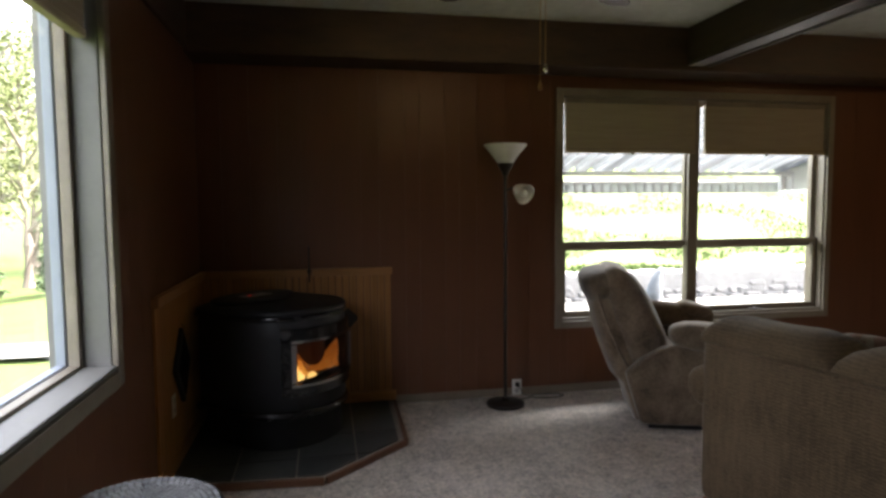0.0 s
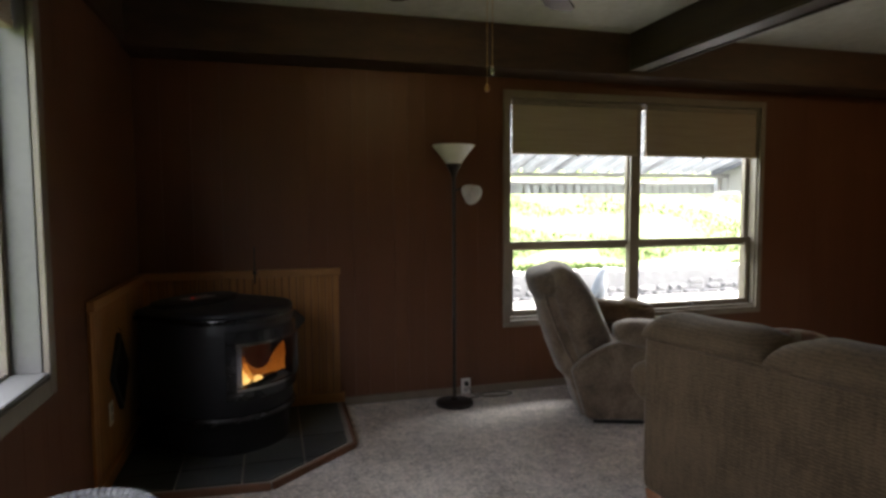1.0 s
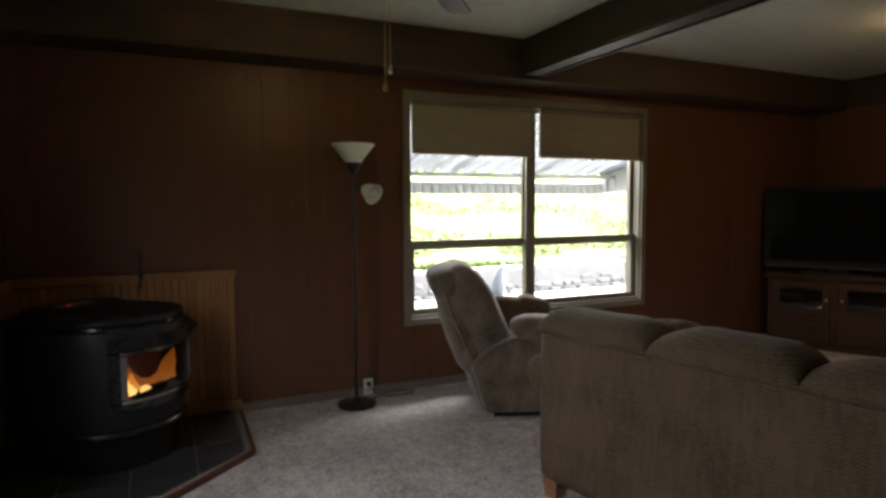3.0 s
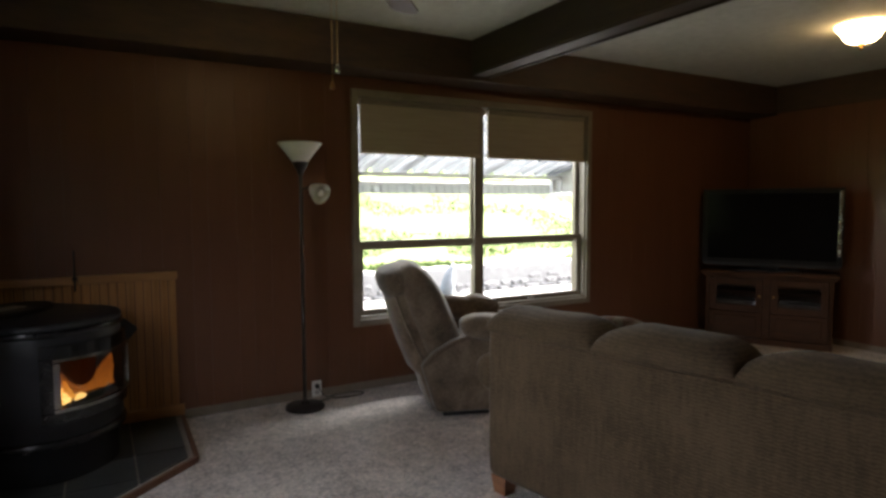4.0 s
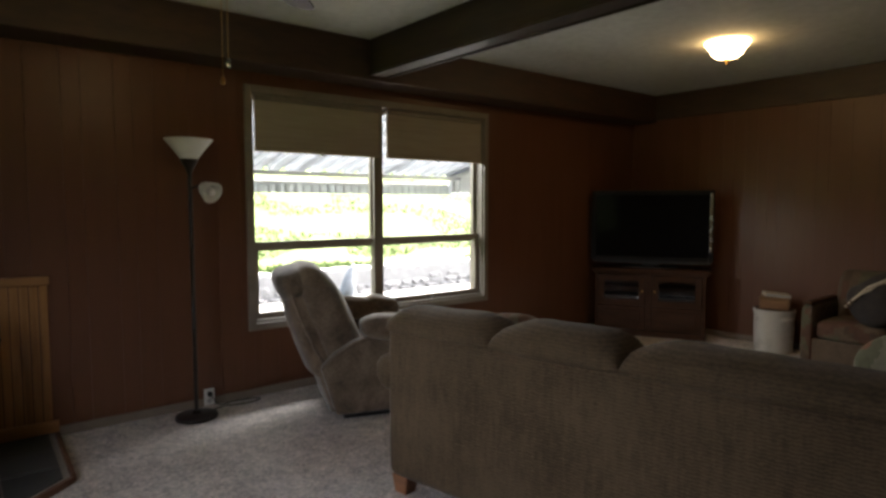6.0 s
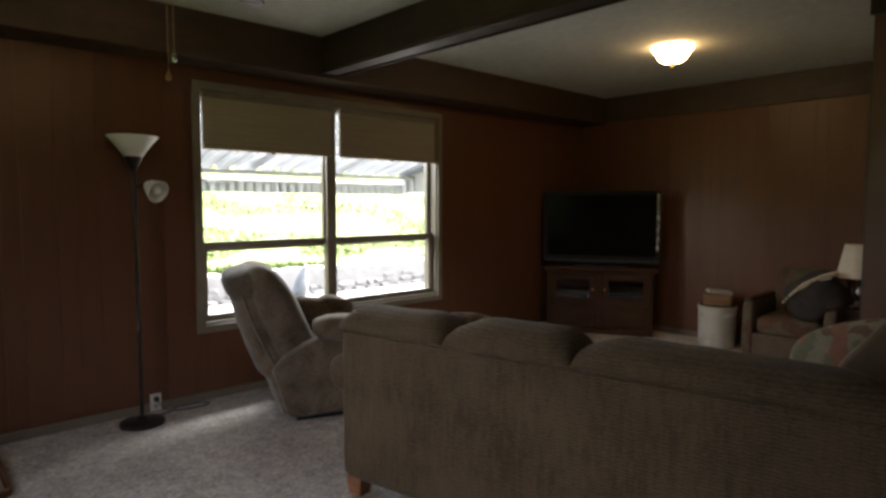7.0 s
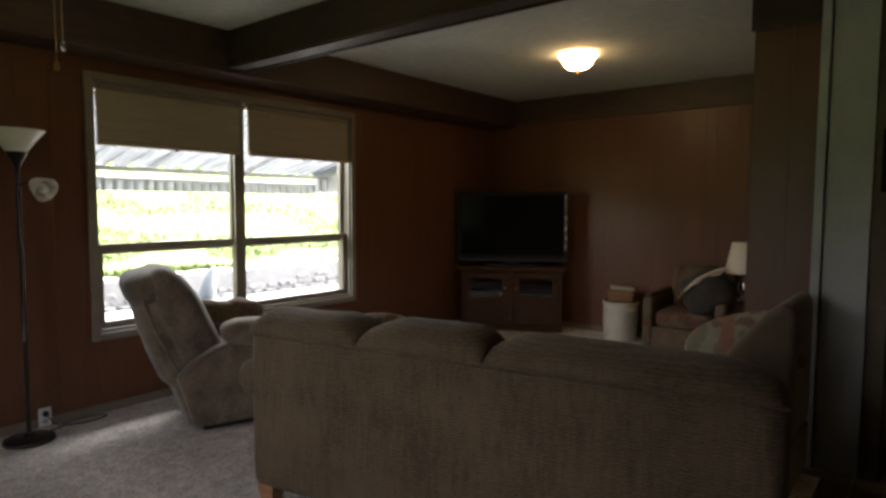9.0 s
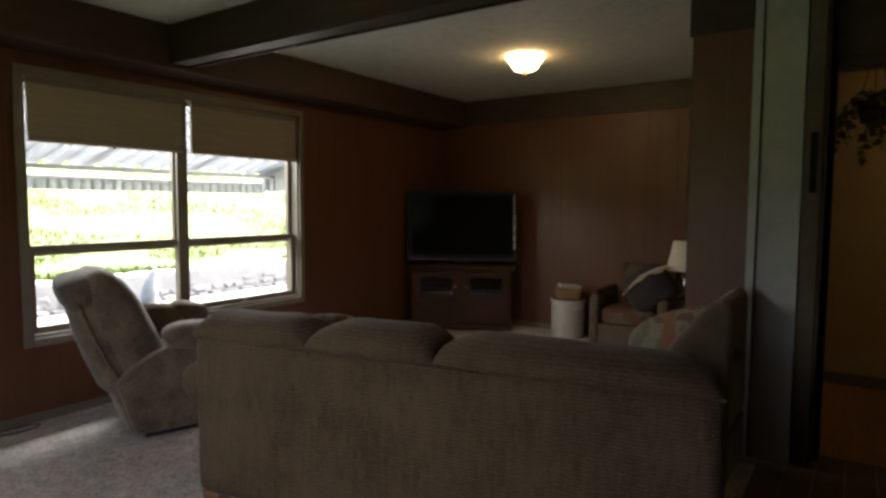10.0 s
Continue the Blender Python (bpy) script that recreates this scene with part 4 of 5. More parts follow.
# ---- seating ----
SU, SW = Vector((0.19, -0.982, 0)), Vector((0.982, 0.19, 0))
SOFA_M = Matrix(((SU.x, SW.x, 0, 2.36), (SU.y, SW.y, 0, -1.79), (0, 0, 1, 0), (0, 0, 0, 1)))
sofa = thing("sofa", "three-seat sofa in ribbed taupe upholstery with puffy back cushions", "sofa", SOFA_M)


def soft_block(lo, hi, power=12, lumps=0.006, seed=0, n=26):
    b = cushion([h - l for l, h in zip(lo, hi)], power=power, n=n, lumps=lumps, seed=seed)
    b.transform(Matrix.Translation([(l + h) / 2 for l, h in zip(lo, hi)]))
    return b


def panel_grid(s0, s1, z0, z1, thick, nx=60, nz=24):
    """Upholstered back: a softly bowed face, rounded over at its ends."""
    b = bmesh.new()
    front, rear = [], []
    for j in range(nz + 1):
        v = j / nz
        fr, rr = [], []
        for i in range(nx + 1):
            u = i / nx
            e = min(u, 1 - u) * (s1 - s0)
            d = 0.03 * max(0, 1 - e / 0.04) ** 2
            e2 = min(v, 1 - v) * (z1 - z0)
            d += 0.02 * max(0, 1 - e2 / 0.03) ** 2
            s, z = s0 + u * (s1 - s0), z0 + v * (z1 - z0)
            w = d - 0.008 * math.sin(math.pi * v) + 0.004 * noise.noise(Vector((s * 3, z * 4, 1.7))) + 0.0025 * noise.noise(Vector((s * 11, z * 9, 4.1)))
            fr.append(b.verts.new((s, w, z)))
            rr.append(b.verts.new((s, thick, z)))
        front.append(fr)
        rear.append(rr)
    for g in (front, rear):
        for r, t in zip(g, g[1:]):
            for i in range(nx):
                b.faces.new((r[i], r[i + 1], t[i + 1], t[i]))
    for i in range(nx):
        b.faces.new((front[0][i], front[0][i + 1], rear[0][i + 1], rear[0][i]))
        b.faces.new((front[-1][i], front[-1][i + 1], rear[-1][i + 1], rear[-1][i]))
    for j in range(nz):
        b.faces.new((front[j][0], front[j + 1][0], rear[j + 1][0], rear[j][0]))
        b.faces.new((front[j][-1], front[j + 1][-1], rear[j + 1][-1], rear[j][-1]))
    return b


def hump(s0, s1, top, start=0.05, seed=0, ends=(0.16, 0.16), droop=0.0):
    """A back cushion whose puffy roll hangs over the top of the back."""
    b = bmesh.new()
    rings = []
    n = 36
    for i in range(n + 1):
        u = i / n
        s = s0 + (s1 - s0) * u
        e0, e1 = (s - s0) / ends[0], (s1 - s) / ends[1]
        q = 1.0
        for e in (e0, e1):
            if e < 1:
                q = min(q, math.sqrt(max(0.0, 1 - (1 - e) ** 2)))
        q = 0.18 + 0.82 * q
        h = (top - 0.775 - droop * u * u) * q
        ring = []
        for w, z in ((0.02, 0.0), (-0.006, 0.02), (-0.014, 0.25), (-0.004, 0.52), (0.03, 0.78), (0.085, 0.96), (0.15, 1.0), (0.22, 0.95), (0.29, 0.74), (0.34, 0.40), (0.37, -0.3), (0.385, -1.2), (0.37, -2.2), (0.30, -2.5), (0.12, -1.4)):
            zz = 0.765 + (z * h if z > 0 else z * 0.13)
            ww = 0.06 + (w - 0.06) * (0.55 + 0.45 * q)
            p = Vector((s, ww, zz))
            k = noise.noise(Vector((s * 6 + seed, w * 9, zz * 6))) * 0.008
            ring.append(b.verts.new(p + Vector((0, -k, k))))
        rings.append(ring)
    m = len(rings[0])
    for a, c in zip(rings, rings[1:]):
        for i in range(m):
            b.faces.new((a[i], c[i], c[(i + 1) % m], a[(i + 1) % m]))
    b.faces.new(rings[0])
    b.faces.new(rings[-1][::-1])
    return b


smooth_ob(part("back_panel", panel_grid(0.0, 2.105, 0.085, 0.785, 0.16), SOFA, sofa), 70)
for k, (a, b_, top, dr, ends) in enumerate(((-0.012, 0.588, 0.888, 0.0, (0.09, 0.17)), (0.570, 1.145, 0.899, 0.0, (0.20, 0.14)), (1.120, 2.10, 0.889, 0.022, (0.22, 0.20)))):
    h = part("back_cushion", hump(a, b_, top, seed=k * 7.3, ends=ends, droop=dr), SOFA, sofa)
    smooth_ob(h, 80)
seam = [(0.004 + 2.097 * i / 40, -0.004 + 0.003 * math.sin(i * 1.7), 0.778 + 0.004 * math.sin(i * 0.9)) for i in range(41)]
smooth_ob(part("piping", tube(seam, 0.005, 6), SOFA, sofa), 80)
part("seat_frame", box((0.03, 0.14, 0.085), (2.075, 0.90, 0.30), 0.02), SOFA, sofa)
for k in range(3):
    smooth_ob(part("seat_cushion", soft_block((0.20 + 0.57 * k, 0.30, 0.29), (0.76 + 0.57 * k, 0.96, 0.46), 5, 0.006, k), SOFA, sofa), 80)
for s0, s1, rc, w0 in ((0.015, 0.20, -0.010, 0.0), (1.90, 2.09, 1.985, 0.03)):
    arm = part("arm", soft_block((s0, 0.05, 0.085), (s1, 0.90, 0.56), 8, 0.005, s0), SOFA, sofa)
    smooth_ob(arm, 80)
    roll = lathe([(0, 0), (0.060, 0.006), (0.084, 0.03), (0.090, 0.08), (0.092, 0.40), (0.088, 0.77), (0.07, 0.80), (0, 0.81)], 28, m=Matrix.Translation((rc, w0, 0.565)) @ pose(0, 0, 0, -90))
    smooth_ob(part("arm_roll", roll, SOFA, arm), 60)
for s, w in ((0.02, 0.0), (2.0, 0.0), (0.02, 0.80), (2.0, 0.80)):
    leg = box((s, w + 0.012, 0.0), (s + 0.095, w + 0.10, 0.09), 0.006)
    for v in leg.verts:
        if v.co.z < 0.045:
            v.co.x = s + 0.0475 + (v.co.x - s - 0.0475) * 0.78
            v.co.y = w + 0.056 + (v.co.y - w - 0.056) * 0.78
    part("leg", leg, REDWOOD, sofa, "reddish wooden block leg")

STRIPE_A = surface("rust_stripe_cloth", (0.12, 0.060, 0.036), (0.17, 0.088, 0.055), (30, 30, 30), 0.95, fine=120, bump=0.2, depth=0.002)
STRIPE_B = surface("tan_stripe_cloth", (0.17, 0.125, 0.085), (0.22, 0.165, 0.115), (30, 30, 30), 0.95, fine=120, bump=0.2, depth=0.002)


def striped_pillow(m):
    b = cushion((0.42, 0.16, 0.40), power=2.6, n=18, lumps=0.012, seed=3)
    for f in b.faces:
        f.material_index = int((f.calc_center_median().x + 5) / 0.045) % 2
    t = thing("throw_pillow", "rust and tan striped throw pillow on the sofa", "pillow", m)
    smooth_ob(part("pillow_cover", b, [STRIPE_A, STRIPE_B], t), 80)
    part("pillow_seam", tube([(-0.17, 0, -0.17), (0, 0.0, -0.195), (0.17, 0, -0.17)], 0.004, 6), STRIPE_A, t)
    return t


striped_pillow(SOFA_M @ pose(0.36, 0.50, 0.625, -22, 0, 24))

# recliner by the window, seen from behind
recliner = thing("recliner", "overstuffed taupe microsuede recliner turned away to the television", "recliner", pose(2.745, -0.50, 0.0, 0, 0, -19))
rear = [(-0.02, 0.24, 0.07, 0.270, 6), (-0.075, 0.32, 0.085, 0.274, 12), (-0.115, 0.45, 0.095, 0.276, 14), (-0.155, 0.60, 0.10, 0.279, 14), (-0.190, 0.74, 0.10, 0.280, 15),
        (-0.212, 0.83, 0.085, 0.270, 18), (-0.210, 0.875, 0.055, 0.245, 22)]
smooth_ob(part("back_shell", loft(rear, 32, 4.0, 0.006, 2), SUEDE, recliner), 80)
front = [(0.085, 0.34, 0.140, 0.285, 12), (0.060, 0.42, 0.155, 0.305, 14), (0.022, 0.52, 0.158, 0.318, 15), (-0.018, 0.61, 0.156, 0.326, 16), (-0.055, 0.70, 0.152, 0.330, 16),
         (-0.088, 0.78, 0.143, 0.330, 15), (-0.115, 0.84, 0.132, 0.328, 12), (-0.135, 0.89, 0.116, 0.322, 9), (-0.146, 0.93, 0.094, 0.308, 6), (-0.152, 0.958, 0.066, 0.285, 3), (-0.154, 0.974, 0.030, 0.24, 0)]
smooth_ob(part("back_cushion", loft(front, 48, 2.7, 0.010, 5), SUEDE, recliner), 80)
roll = cushion((0.235, 0.600, 0.225), power=2.8, n=24, lumps=0.008, seed=1)
roll.transform(pose(-0.224, 0, 0.850, 0, -18, 0))
smooth_ob(part("head_roll", roll, SUEDE, recliner), 80)
for sy in (-1, 1):
    crease = [(-0.262, sy * 0.302, 0.868), (-0.150, sy * 0.333, 0.850), (-0.040, sy * 0.325, 0.812), (0.030, sy * 0.300, 0.790)]
    smooth_ob(part("seam", tube(crease, 0.004, 6), SUEDE, recliner), 80)
smooth_ob(part("back_skirt", loft([(0.0, 0.045, 0.03, 0.285, 0), (-0.012, 0.12, 0.04, 0.287, 2), (-0.045, 0.24, 0.05, 0.287, 6), (-0.075, 0.33, 0.04, 0.285, 8)], 28, 5.0, 0.003, 8), SUEDE, recliner), 80)
for sy in (-1, 1):
    welt = [(-0.262, sy * 0.283, 0.885), (-0.252, sy * 0.287, 0.80), (-0.224, sy * 0.288, 0.70), (-0.180, sy * 0.287, 0.58), (-0.125, sy * 0.285, 0.46), (-0.060, sy * 0.284, 0.345)]
    smooth_ob(part("piping", tube(welt, 0.008, 8), SUEDE, recliner), 80)
side = [(-0.01, 0.05), (0.80, 0.05), (0.84, 0.12), (0.84, 0.50), (0.70, 0.555), (0.30, 0.56), (0.10, 0.50), (-0.02, 0.43), (-0.10, 0.35)]
for sy in (-1, 1):
    y_a, y_b = sorted((sy * 0.285, sy * 0.395))
    sp = part("side_panel", prism(side, y_a, y_b, axis=1, bevel=0.025, seg=3), SUEDE, recliner)
    smooth_ob(sp, 50)
    pad = cushion((0.52 if sy > 0 else 0.62, 0.20, 0.17), power=3.0, n=16, lumps=0.016, seed=4 + sy)
    pad.transform(pose(0.33 if sy > 0 else 0.455, sy * 0.335, 0.570 + (0.022 if sy > 0 else 0.0), 0, 4, 0))
    smooth_ob(part("arm_pad", pad, SUEDE, recliner), 80)
    pad = cushion((0.26, 0.22, 0.12), power=2.6, n=14, lumps=0.02, seed=9 + sy)
    pad.transform(pose(0.45 if sy > 0 else 0.62, sy * 0.335, 0.60 + (0.028 if sy > 0 else 0.0), 0, 6, 0))
    smooth_ob(part("arm_pad", pad, SUEDE, recliner), 80)
    bm = tube([(-0.098, sy * 0.398, 0.35), (-0.01, sy * 0.399, 0.44), (0.10, sy * 0.399, 0.505), (0.22, sy * 0.398, 0.54)], 0.005, 6)
    smooth_ob(part("piping", bm, SUEDE, recliner), 80)
smooth_ob(part("seat_cushion", soft_block((0.06, -0.285, 0.28), (0.82, 0.285, 0.47), 4, 0.01, 3), SUEDE, recliner), 80)
smooth_ob(part("footrest", soft_block((0.74, -0.285, 0.08), (0.90, 0.285, 0.42), 5, 0.008, 6), SUEDE, recliner), 80)
part("base_rail", box((0.05, -0.30, 0.0), (0.78, -0.26, 0.05), 0.004), BLACKPLASTIC, recliner, "black steel base rail")
part("base_rail", box((0.05, 0.26, 0.0), (0.78, 0.30, 0.05), 0.004), BLACKPLASTIC, recliner, "black steel base rail")
part("cross_bar", box((0.02, -0.26, 0.012), (0.06, 0.26, 0.045), 0.004), BLACKPLASTIC, recliner)

# plain brown high-backed seat beyond the sofa
loveseat = thing("side_chair", "plain brown fabric high-backed chair beside the sofa end", "armchair", pose(4.04, -3.70, 0))
b = prism([(0.0, 0.30), (0.0, 0.90), (0.03, 0.935), (0.07, 0.925), (0.14, 0.855), (0.26, 0.70), (0.34, 0.56), (0.36, 0.30)], -0.25, 0.25, axis=0, bevel=0.03, seg=4)
smooth_ob(part("back_cushion", b, BROWNFABRIC, loveseat), 60)
smooth_ob(part("seat_cushion", soft_block((-0.245, 0.30, 0.27), (0.245, 0.86, 0.50), 5, 0.006, 4), BROWNFABRIC, loveseat), 80)
part("seat_frame", box((-0.25, 0.0, 0.05), (0.25, 0.84, 0.29), 0.02), BROWNFABRIC, loveseat)
for sx in (-0.24, 0.18):
    part("foot", box((sx, 0.02, 0), (sx + 0.06, 0.08, 0.05), 0.004), OAK, loveseat)
    part("foot", box((sx, 0.74, 0), (sx + 0.06, 0.80, 0.05), 0.004), OAK, loveseat)

FLORAL = [surface("floral_cream_cloth", (0.17, 0.145, 0.10), (0.23, 0.195, 0.14), (20, 20, 20), 0.95, fine=90, bump=0.2, depth=0.003),
          surface("floral_red_cloth", (0.18, 0.075, 0.045), (0.24, 0.11, 0.065), (20, 20, 20), 0.95, fine=90, bump=0.2, depth=0.003),
          surface("floral_olive_cloth", (0.10, 0.095, 0.055), (0.15, 0.14, 0.085), (20, 20, 20), 0.95, fine=90, bump=0.2, depth=0.003),
          surface("floral_brown_cloth", (0.10, 0.06, 0.035), (0.15, 0.09, 0.055), (20, 20, 20), 0.95, fine=90, bump=0.2, depth=0.003)]


def floral(b, seed, size=9.0):
    """Gives faces one of four cloths in rounded blotches."""
    for f in b.faces:
        p = f.calc_center_median() * size + Vector((seed, seed * 2, 0))
        v, w = noise.noise(p), noise.noise(p * 1.3 + Vector((9, 3, 5)))
        f.material_index = 1 if v > 0.22 else 2 if w > 0.20 else 3 if w < -0.28 else 0
    return b


def floral_pillow(m, size, seed, label):
    t = thing("throw_pillow", label, "pillow", m)
    smooth_ob(part("pillow_cover", floral(cushion(size, power=2.6, n=64, lumps=0.012, seed=seed), seed), FLORAL, t), 80)
    bm = tube([(size[0] * 0.40 * math.cos(a), size[1] * 0.40 * math.sin(a), 0) for a in (0, 0.8, 1.6, 2.4, 3.14)], 0.004, 6)
    part("pillow_seam", bm, FLORAL[0], t)
    return t


floral_pillow(pose(3.96, -3.46, 0.66, 48, -17, -76), (0.52, 0.40, 0.17), 2.0, "floral throw pillow in cream, red and olive")

# ---- the television corner ----
TV_M = pose(6.325, -0.635, 0.0, 0, 0, -61.5)
stand = thing("tv_stand", "brown oak television stand with two glass-fronted doors", "tv stand", TV_M)
W = 0.535
part("plinth", box((-W - 0.01, -0.008, 0.0), (W + 0.01, 0.34, 0.06), 0.005), OAK, stand)
part("top_board", box((-W - 0.045, -0.03, 0.662), (W + 0.045, 0.36, 0.695), 0.010), OAK, stand)
part("cornice", box((-W - 0.02, -0.012, 0.640), (W + 0.02, 0.35, 0.662), 0.006), OAK, stand)
for x in (-W, W - 0.03):
    part("side_board", box((x, 0.0, 0.06), (x + 0.03, 0.33, 0.640), 0.003), OAK, stand)
part("back_board", box((-W + 0.03, 0.31, 0.06), (W - 0.03, 0.33, 0.64)), DARKTRIM, stand)
part("shelf", box((-W + 0.03, 0.02, 0.49), (W - 0.03, 0.30, 0.505)), OAK, stand)
part("shelf", box((-W + 0.03, 0.02, 0.33), (W - 0.03, 0.30, 0.35)), OAK, stand)
part("divider", box((-0.03, 0.0, 0.06), (0.03, 0.31, 0.640), 0.003), OAK, stand)
for a, b_ in ((-W + 0.03, -0.03), (0.03, W - 0.03)):
    d = part("door", frame_bars(a + 0.004, b_ - 0.004, 0.315, 0.632, 0.062, -0.018, -0.002), OAK, stand)
    g = part("door_glass", box((a + 0.062, -0.012, 0.375), (b_ - 0.062, -0.009, 0.574)), clear_glass("door_glass", (0.85, 0.85, 0.88)), d, "dark glass door pane")
    g.visible_shadow = False
    part("door_knob", lathe([(0, 0), (0.010, 0.002), (0.011, 0.012), (0, 0.016)], 12, m=Matrix.Translation(((b_ - 0.03) if a < 0 else (a + 0.03), -0.018, 0.47)) @ pose(0, 0, 0, 90)), BRASS, d)
    dr = part("drawer_front", box((a + 0.004, -0.018, 0.070), (b_ - 0.004, 0.0, 0.308), 0.005), OAK, stand)
    part("drawer_panel", box((a + 0.05, -0.024, 0.105), (b_ - 0.05, -0.017, 0.272), 0.006), OAK, dr)
rx = thing("media_player", "dark set-top box on the stand shelf", "media player", TV_M @ pose(-0.27, 0.06, 0.351))
part("case", box((-0.19, 0, 0.006), (0.19, 0.22, 0.062), 0.004), BLACKPLASTIC, rx)
part("display", box((0.08, -0.002, 0.028), (0.15, 0.001, 0.045)), SCREEN, rx)
part("status_light", box((0.155, -0.003, 0.034), (0.165, 0.0, 0.041)), glowing("white_indicator", (0.9, 0.95, 1.0), 0.05), rx, "small white indicator light")
for x in (-0.15, 0.15):
    part("foot", box((x - 0.015, 0.03, 0), (x + 0.015, 0.06, 0.006)), BLACKPLASTIC, rx)
rx2 = thing("cable_box", "black cable box on the stand shelf", "cable box", TV_M @ pose(0.27, 0.06, 0.351))
part("case", box((-0.17, 0, 0.004), (0.17, 0.22, 0.050), 0.004), BLACKPLASTIC, rx2)
part("display", box((-0.06, -0.002, 0.018), (0.06, 0.001, 0.036)), SCREEN, rx2)

tv = thing("television", "large black flat-screen television, switched off, on the oak stand", "television", TV_M @ pose(0.0, 0.08, 0.695))
TVBLACK = surface("satin_black_plastic", (0.008, 0.008, 0.009), (0.013, 0.013, 0.014), (9, 9, 9), 0.5, fine=60, bump=0.02, depth=0.001, spec=0.2)
TW, TZ0, TZ1 = 0.595, 0.075, 0.800
part("stand_base", prism([(-0.28, 0.02), (0.28, 0.02), (0.24, 0.20), (-0.24, 0.20)], 0.0, 0.018, axis=2, bevel=0.004), BLACKPLASTIC, tv)
part("stand_neck", box((-0.08, 0.08, 0.018), (0.08, 0.13, 0.12), 0.006), BLACKPLASTIC, tv)
part("case_back", box((-TW + 0.01, 0.02, TZ0 + 0.01), (TW - 0.01, 0.085, TZ1 - 0.01), 0.015), BLACKPLASTIC, tv)
part("bezel", frame_bars(-TW, TW, TZ0, TZ1, 0.045, -0.012, 0.02, 0.006), TVBLACK, tv, "black bezel")
part("screen", box((-TW + 0.044, -0.002, TZ0 + 0.044), (TW - 0.044, 0.018, TZ1 - 0.044)), SCREEN, tv)
part("speaker_strip", box((-TW + 0.02, -0.020, TZ0 - 0.022), (TW - 0.02, 0.02, TZ0 + 0.004), 0.006), BLACKPLASTIC, tv)
# metal strip put in for a window's reflection along the screen edge
part("side_trim", box((TW - 0.040, -0.0165, TZ0 + 0.10), (TW - 0.012, -0.0125, TZ1 - 0.03), 0.0015), CHROME, tv, "bright edge strip in place of a window's reflection")

STONEWARE = surface("cream_stoneware", (0.50, 0.48, 0.41), (0.60, 0.57, 0.50), (6, 6, 6), 0.3, fine=50, bump=0.05, depth=0.003)
crock = thing("stoneware_crock", "large cream stoneware crock standing on the carpet", "crock", pose(6.70, -1.705, 0))
smooth_ob(part("crock_body", lathe([(0, 0), (0.150, 0), (0.160, 0.01), (0.168, 0.20), (0.168, 0.345), (0.174, 0.36), (0.178, 0.385), (0.172, 0.395), (0.160, 0.39), (0.152, 0.36), (0.150, 0.02), (0, 0.02)], 44), STONEWARE, crock), 35)
for a in (60, 240):
    h = tube([(0.165, -0.05, 0.315), (0.195, -0.03, 0.325), (0.200, 0.0, 0.328), (0.195, 0.03, 0.325), (0.165, 0.05, 0.315)], 0.014, 8)
    h.transform(pose(0, 0, 0, 0, 0, a + 180))
    smooth_ob(part("lug_handle", h, STONEWARE, crock), 60)
lidw = smooth_ob(part("wooden_lid", lathe([(0, 0.385), (0.155, 0.385), (0.16, 0.39), (0.16, 0.402), (0, 0.404)], 36), OAK, crock), 35)
bx = thing("wooden_box", "brown wooden box lying on the crock lid", "box", pose(6.68, -1.715, 0.404, 0, 0, -72))
BOXWOOD = surface("honey_brown_wood", (0.20, 0.10, 0.04), (0.30, 0.16, 0.065), (4, 4, 18), 0.5, fine=80, bump=0.1, depth=0.003)
part("box_body", box((-0.12, -0.09, 0), (0.12, 0.09, 0.085), 0.008), BOXWOOD, bx)
part("box_lid", box((-0.125, -0.095, 0.087), (0.125, 0.095, 0.105), 0.006), BOXWOOD, bx)
CREAM = surface("cream_paper", (0.58, 0.50, 0.36), (0.66, 0.58, 0.44), (9, 9, 9), 0.85, bump=0.05)
bk = thing("cream_book", "thin cream-coloured book lying on the wooden box", "book", pose(6.665, -1.73, 0.512, 0, 5, -55))
part("cover", box((-0.105, -0.075, 0.0), (0.105, 0.075, 0.032), 0.004), CREAM, bk)
part("page_block", box((-0.10, -0.078, 0.005), (0.10, 0.07, 0.027)), WHITEPAINT, bk)

# armchair, quilt and table lamp by the far wall
CHAIRCLOTH = [surface("faded_brown_cloth", (0.085, 0.058, 0.036), (0.13, 0.09, 0.056), (20, 20, 20), 0.95, bump=0.2), surface("dark_rust_cloth", (0.075, 0.036, 0.020), (0.11, 0.052, 0.030), (20, 20, 20), 0.95, bump=0.2), surface("dark_olive_cloth", (0.07, 0.062, 0.035), (0.11, 0.10, 0.055), (20, 20, 20), 0.95, bump=0.2), surface("dark_brown_cloth", (0.06, 0.036, 0.022), (0.095, 0.058, 0.036), (20, 20, 20), 0.95, bump=0.2)]
chair = thing("armchair", "patterned armchair with wooden arms by the far wall", "armchair", pose(6.42, -2.50, 0, 0, 0, 180))
smooth_ob(part("seat_cushion", floral(soft_block((-0.25, -0.26, 0.28), (0.33, 0.26, 0.44), 5, 0.006, 5), 4.0, 8.0), CHAIRCLOTH, chair), 80)
smooth_ob(part("backrest", floral(loft([(-0.22, 0.40, 0.06, 0.27, 12), (-0.26, 0.55, 0.075, 0.28, 12), (-0.31, 0.70, 0.07, 0.28, 12), (-0.335, 0.78, 0.05, 0.26, 20), (-0.34, 0.80, 0.02, 0.22, 20)], 30, 3.5, 0.004, 2), 7.0, 8.0), CHAIRCLOTH, chair), 80)
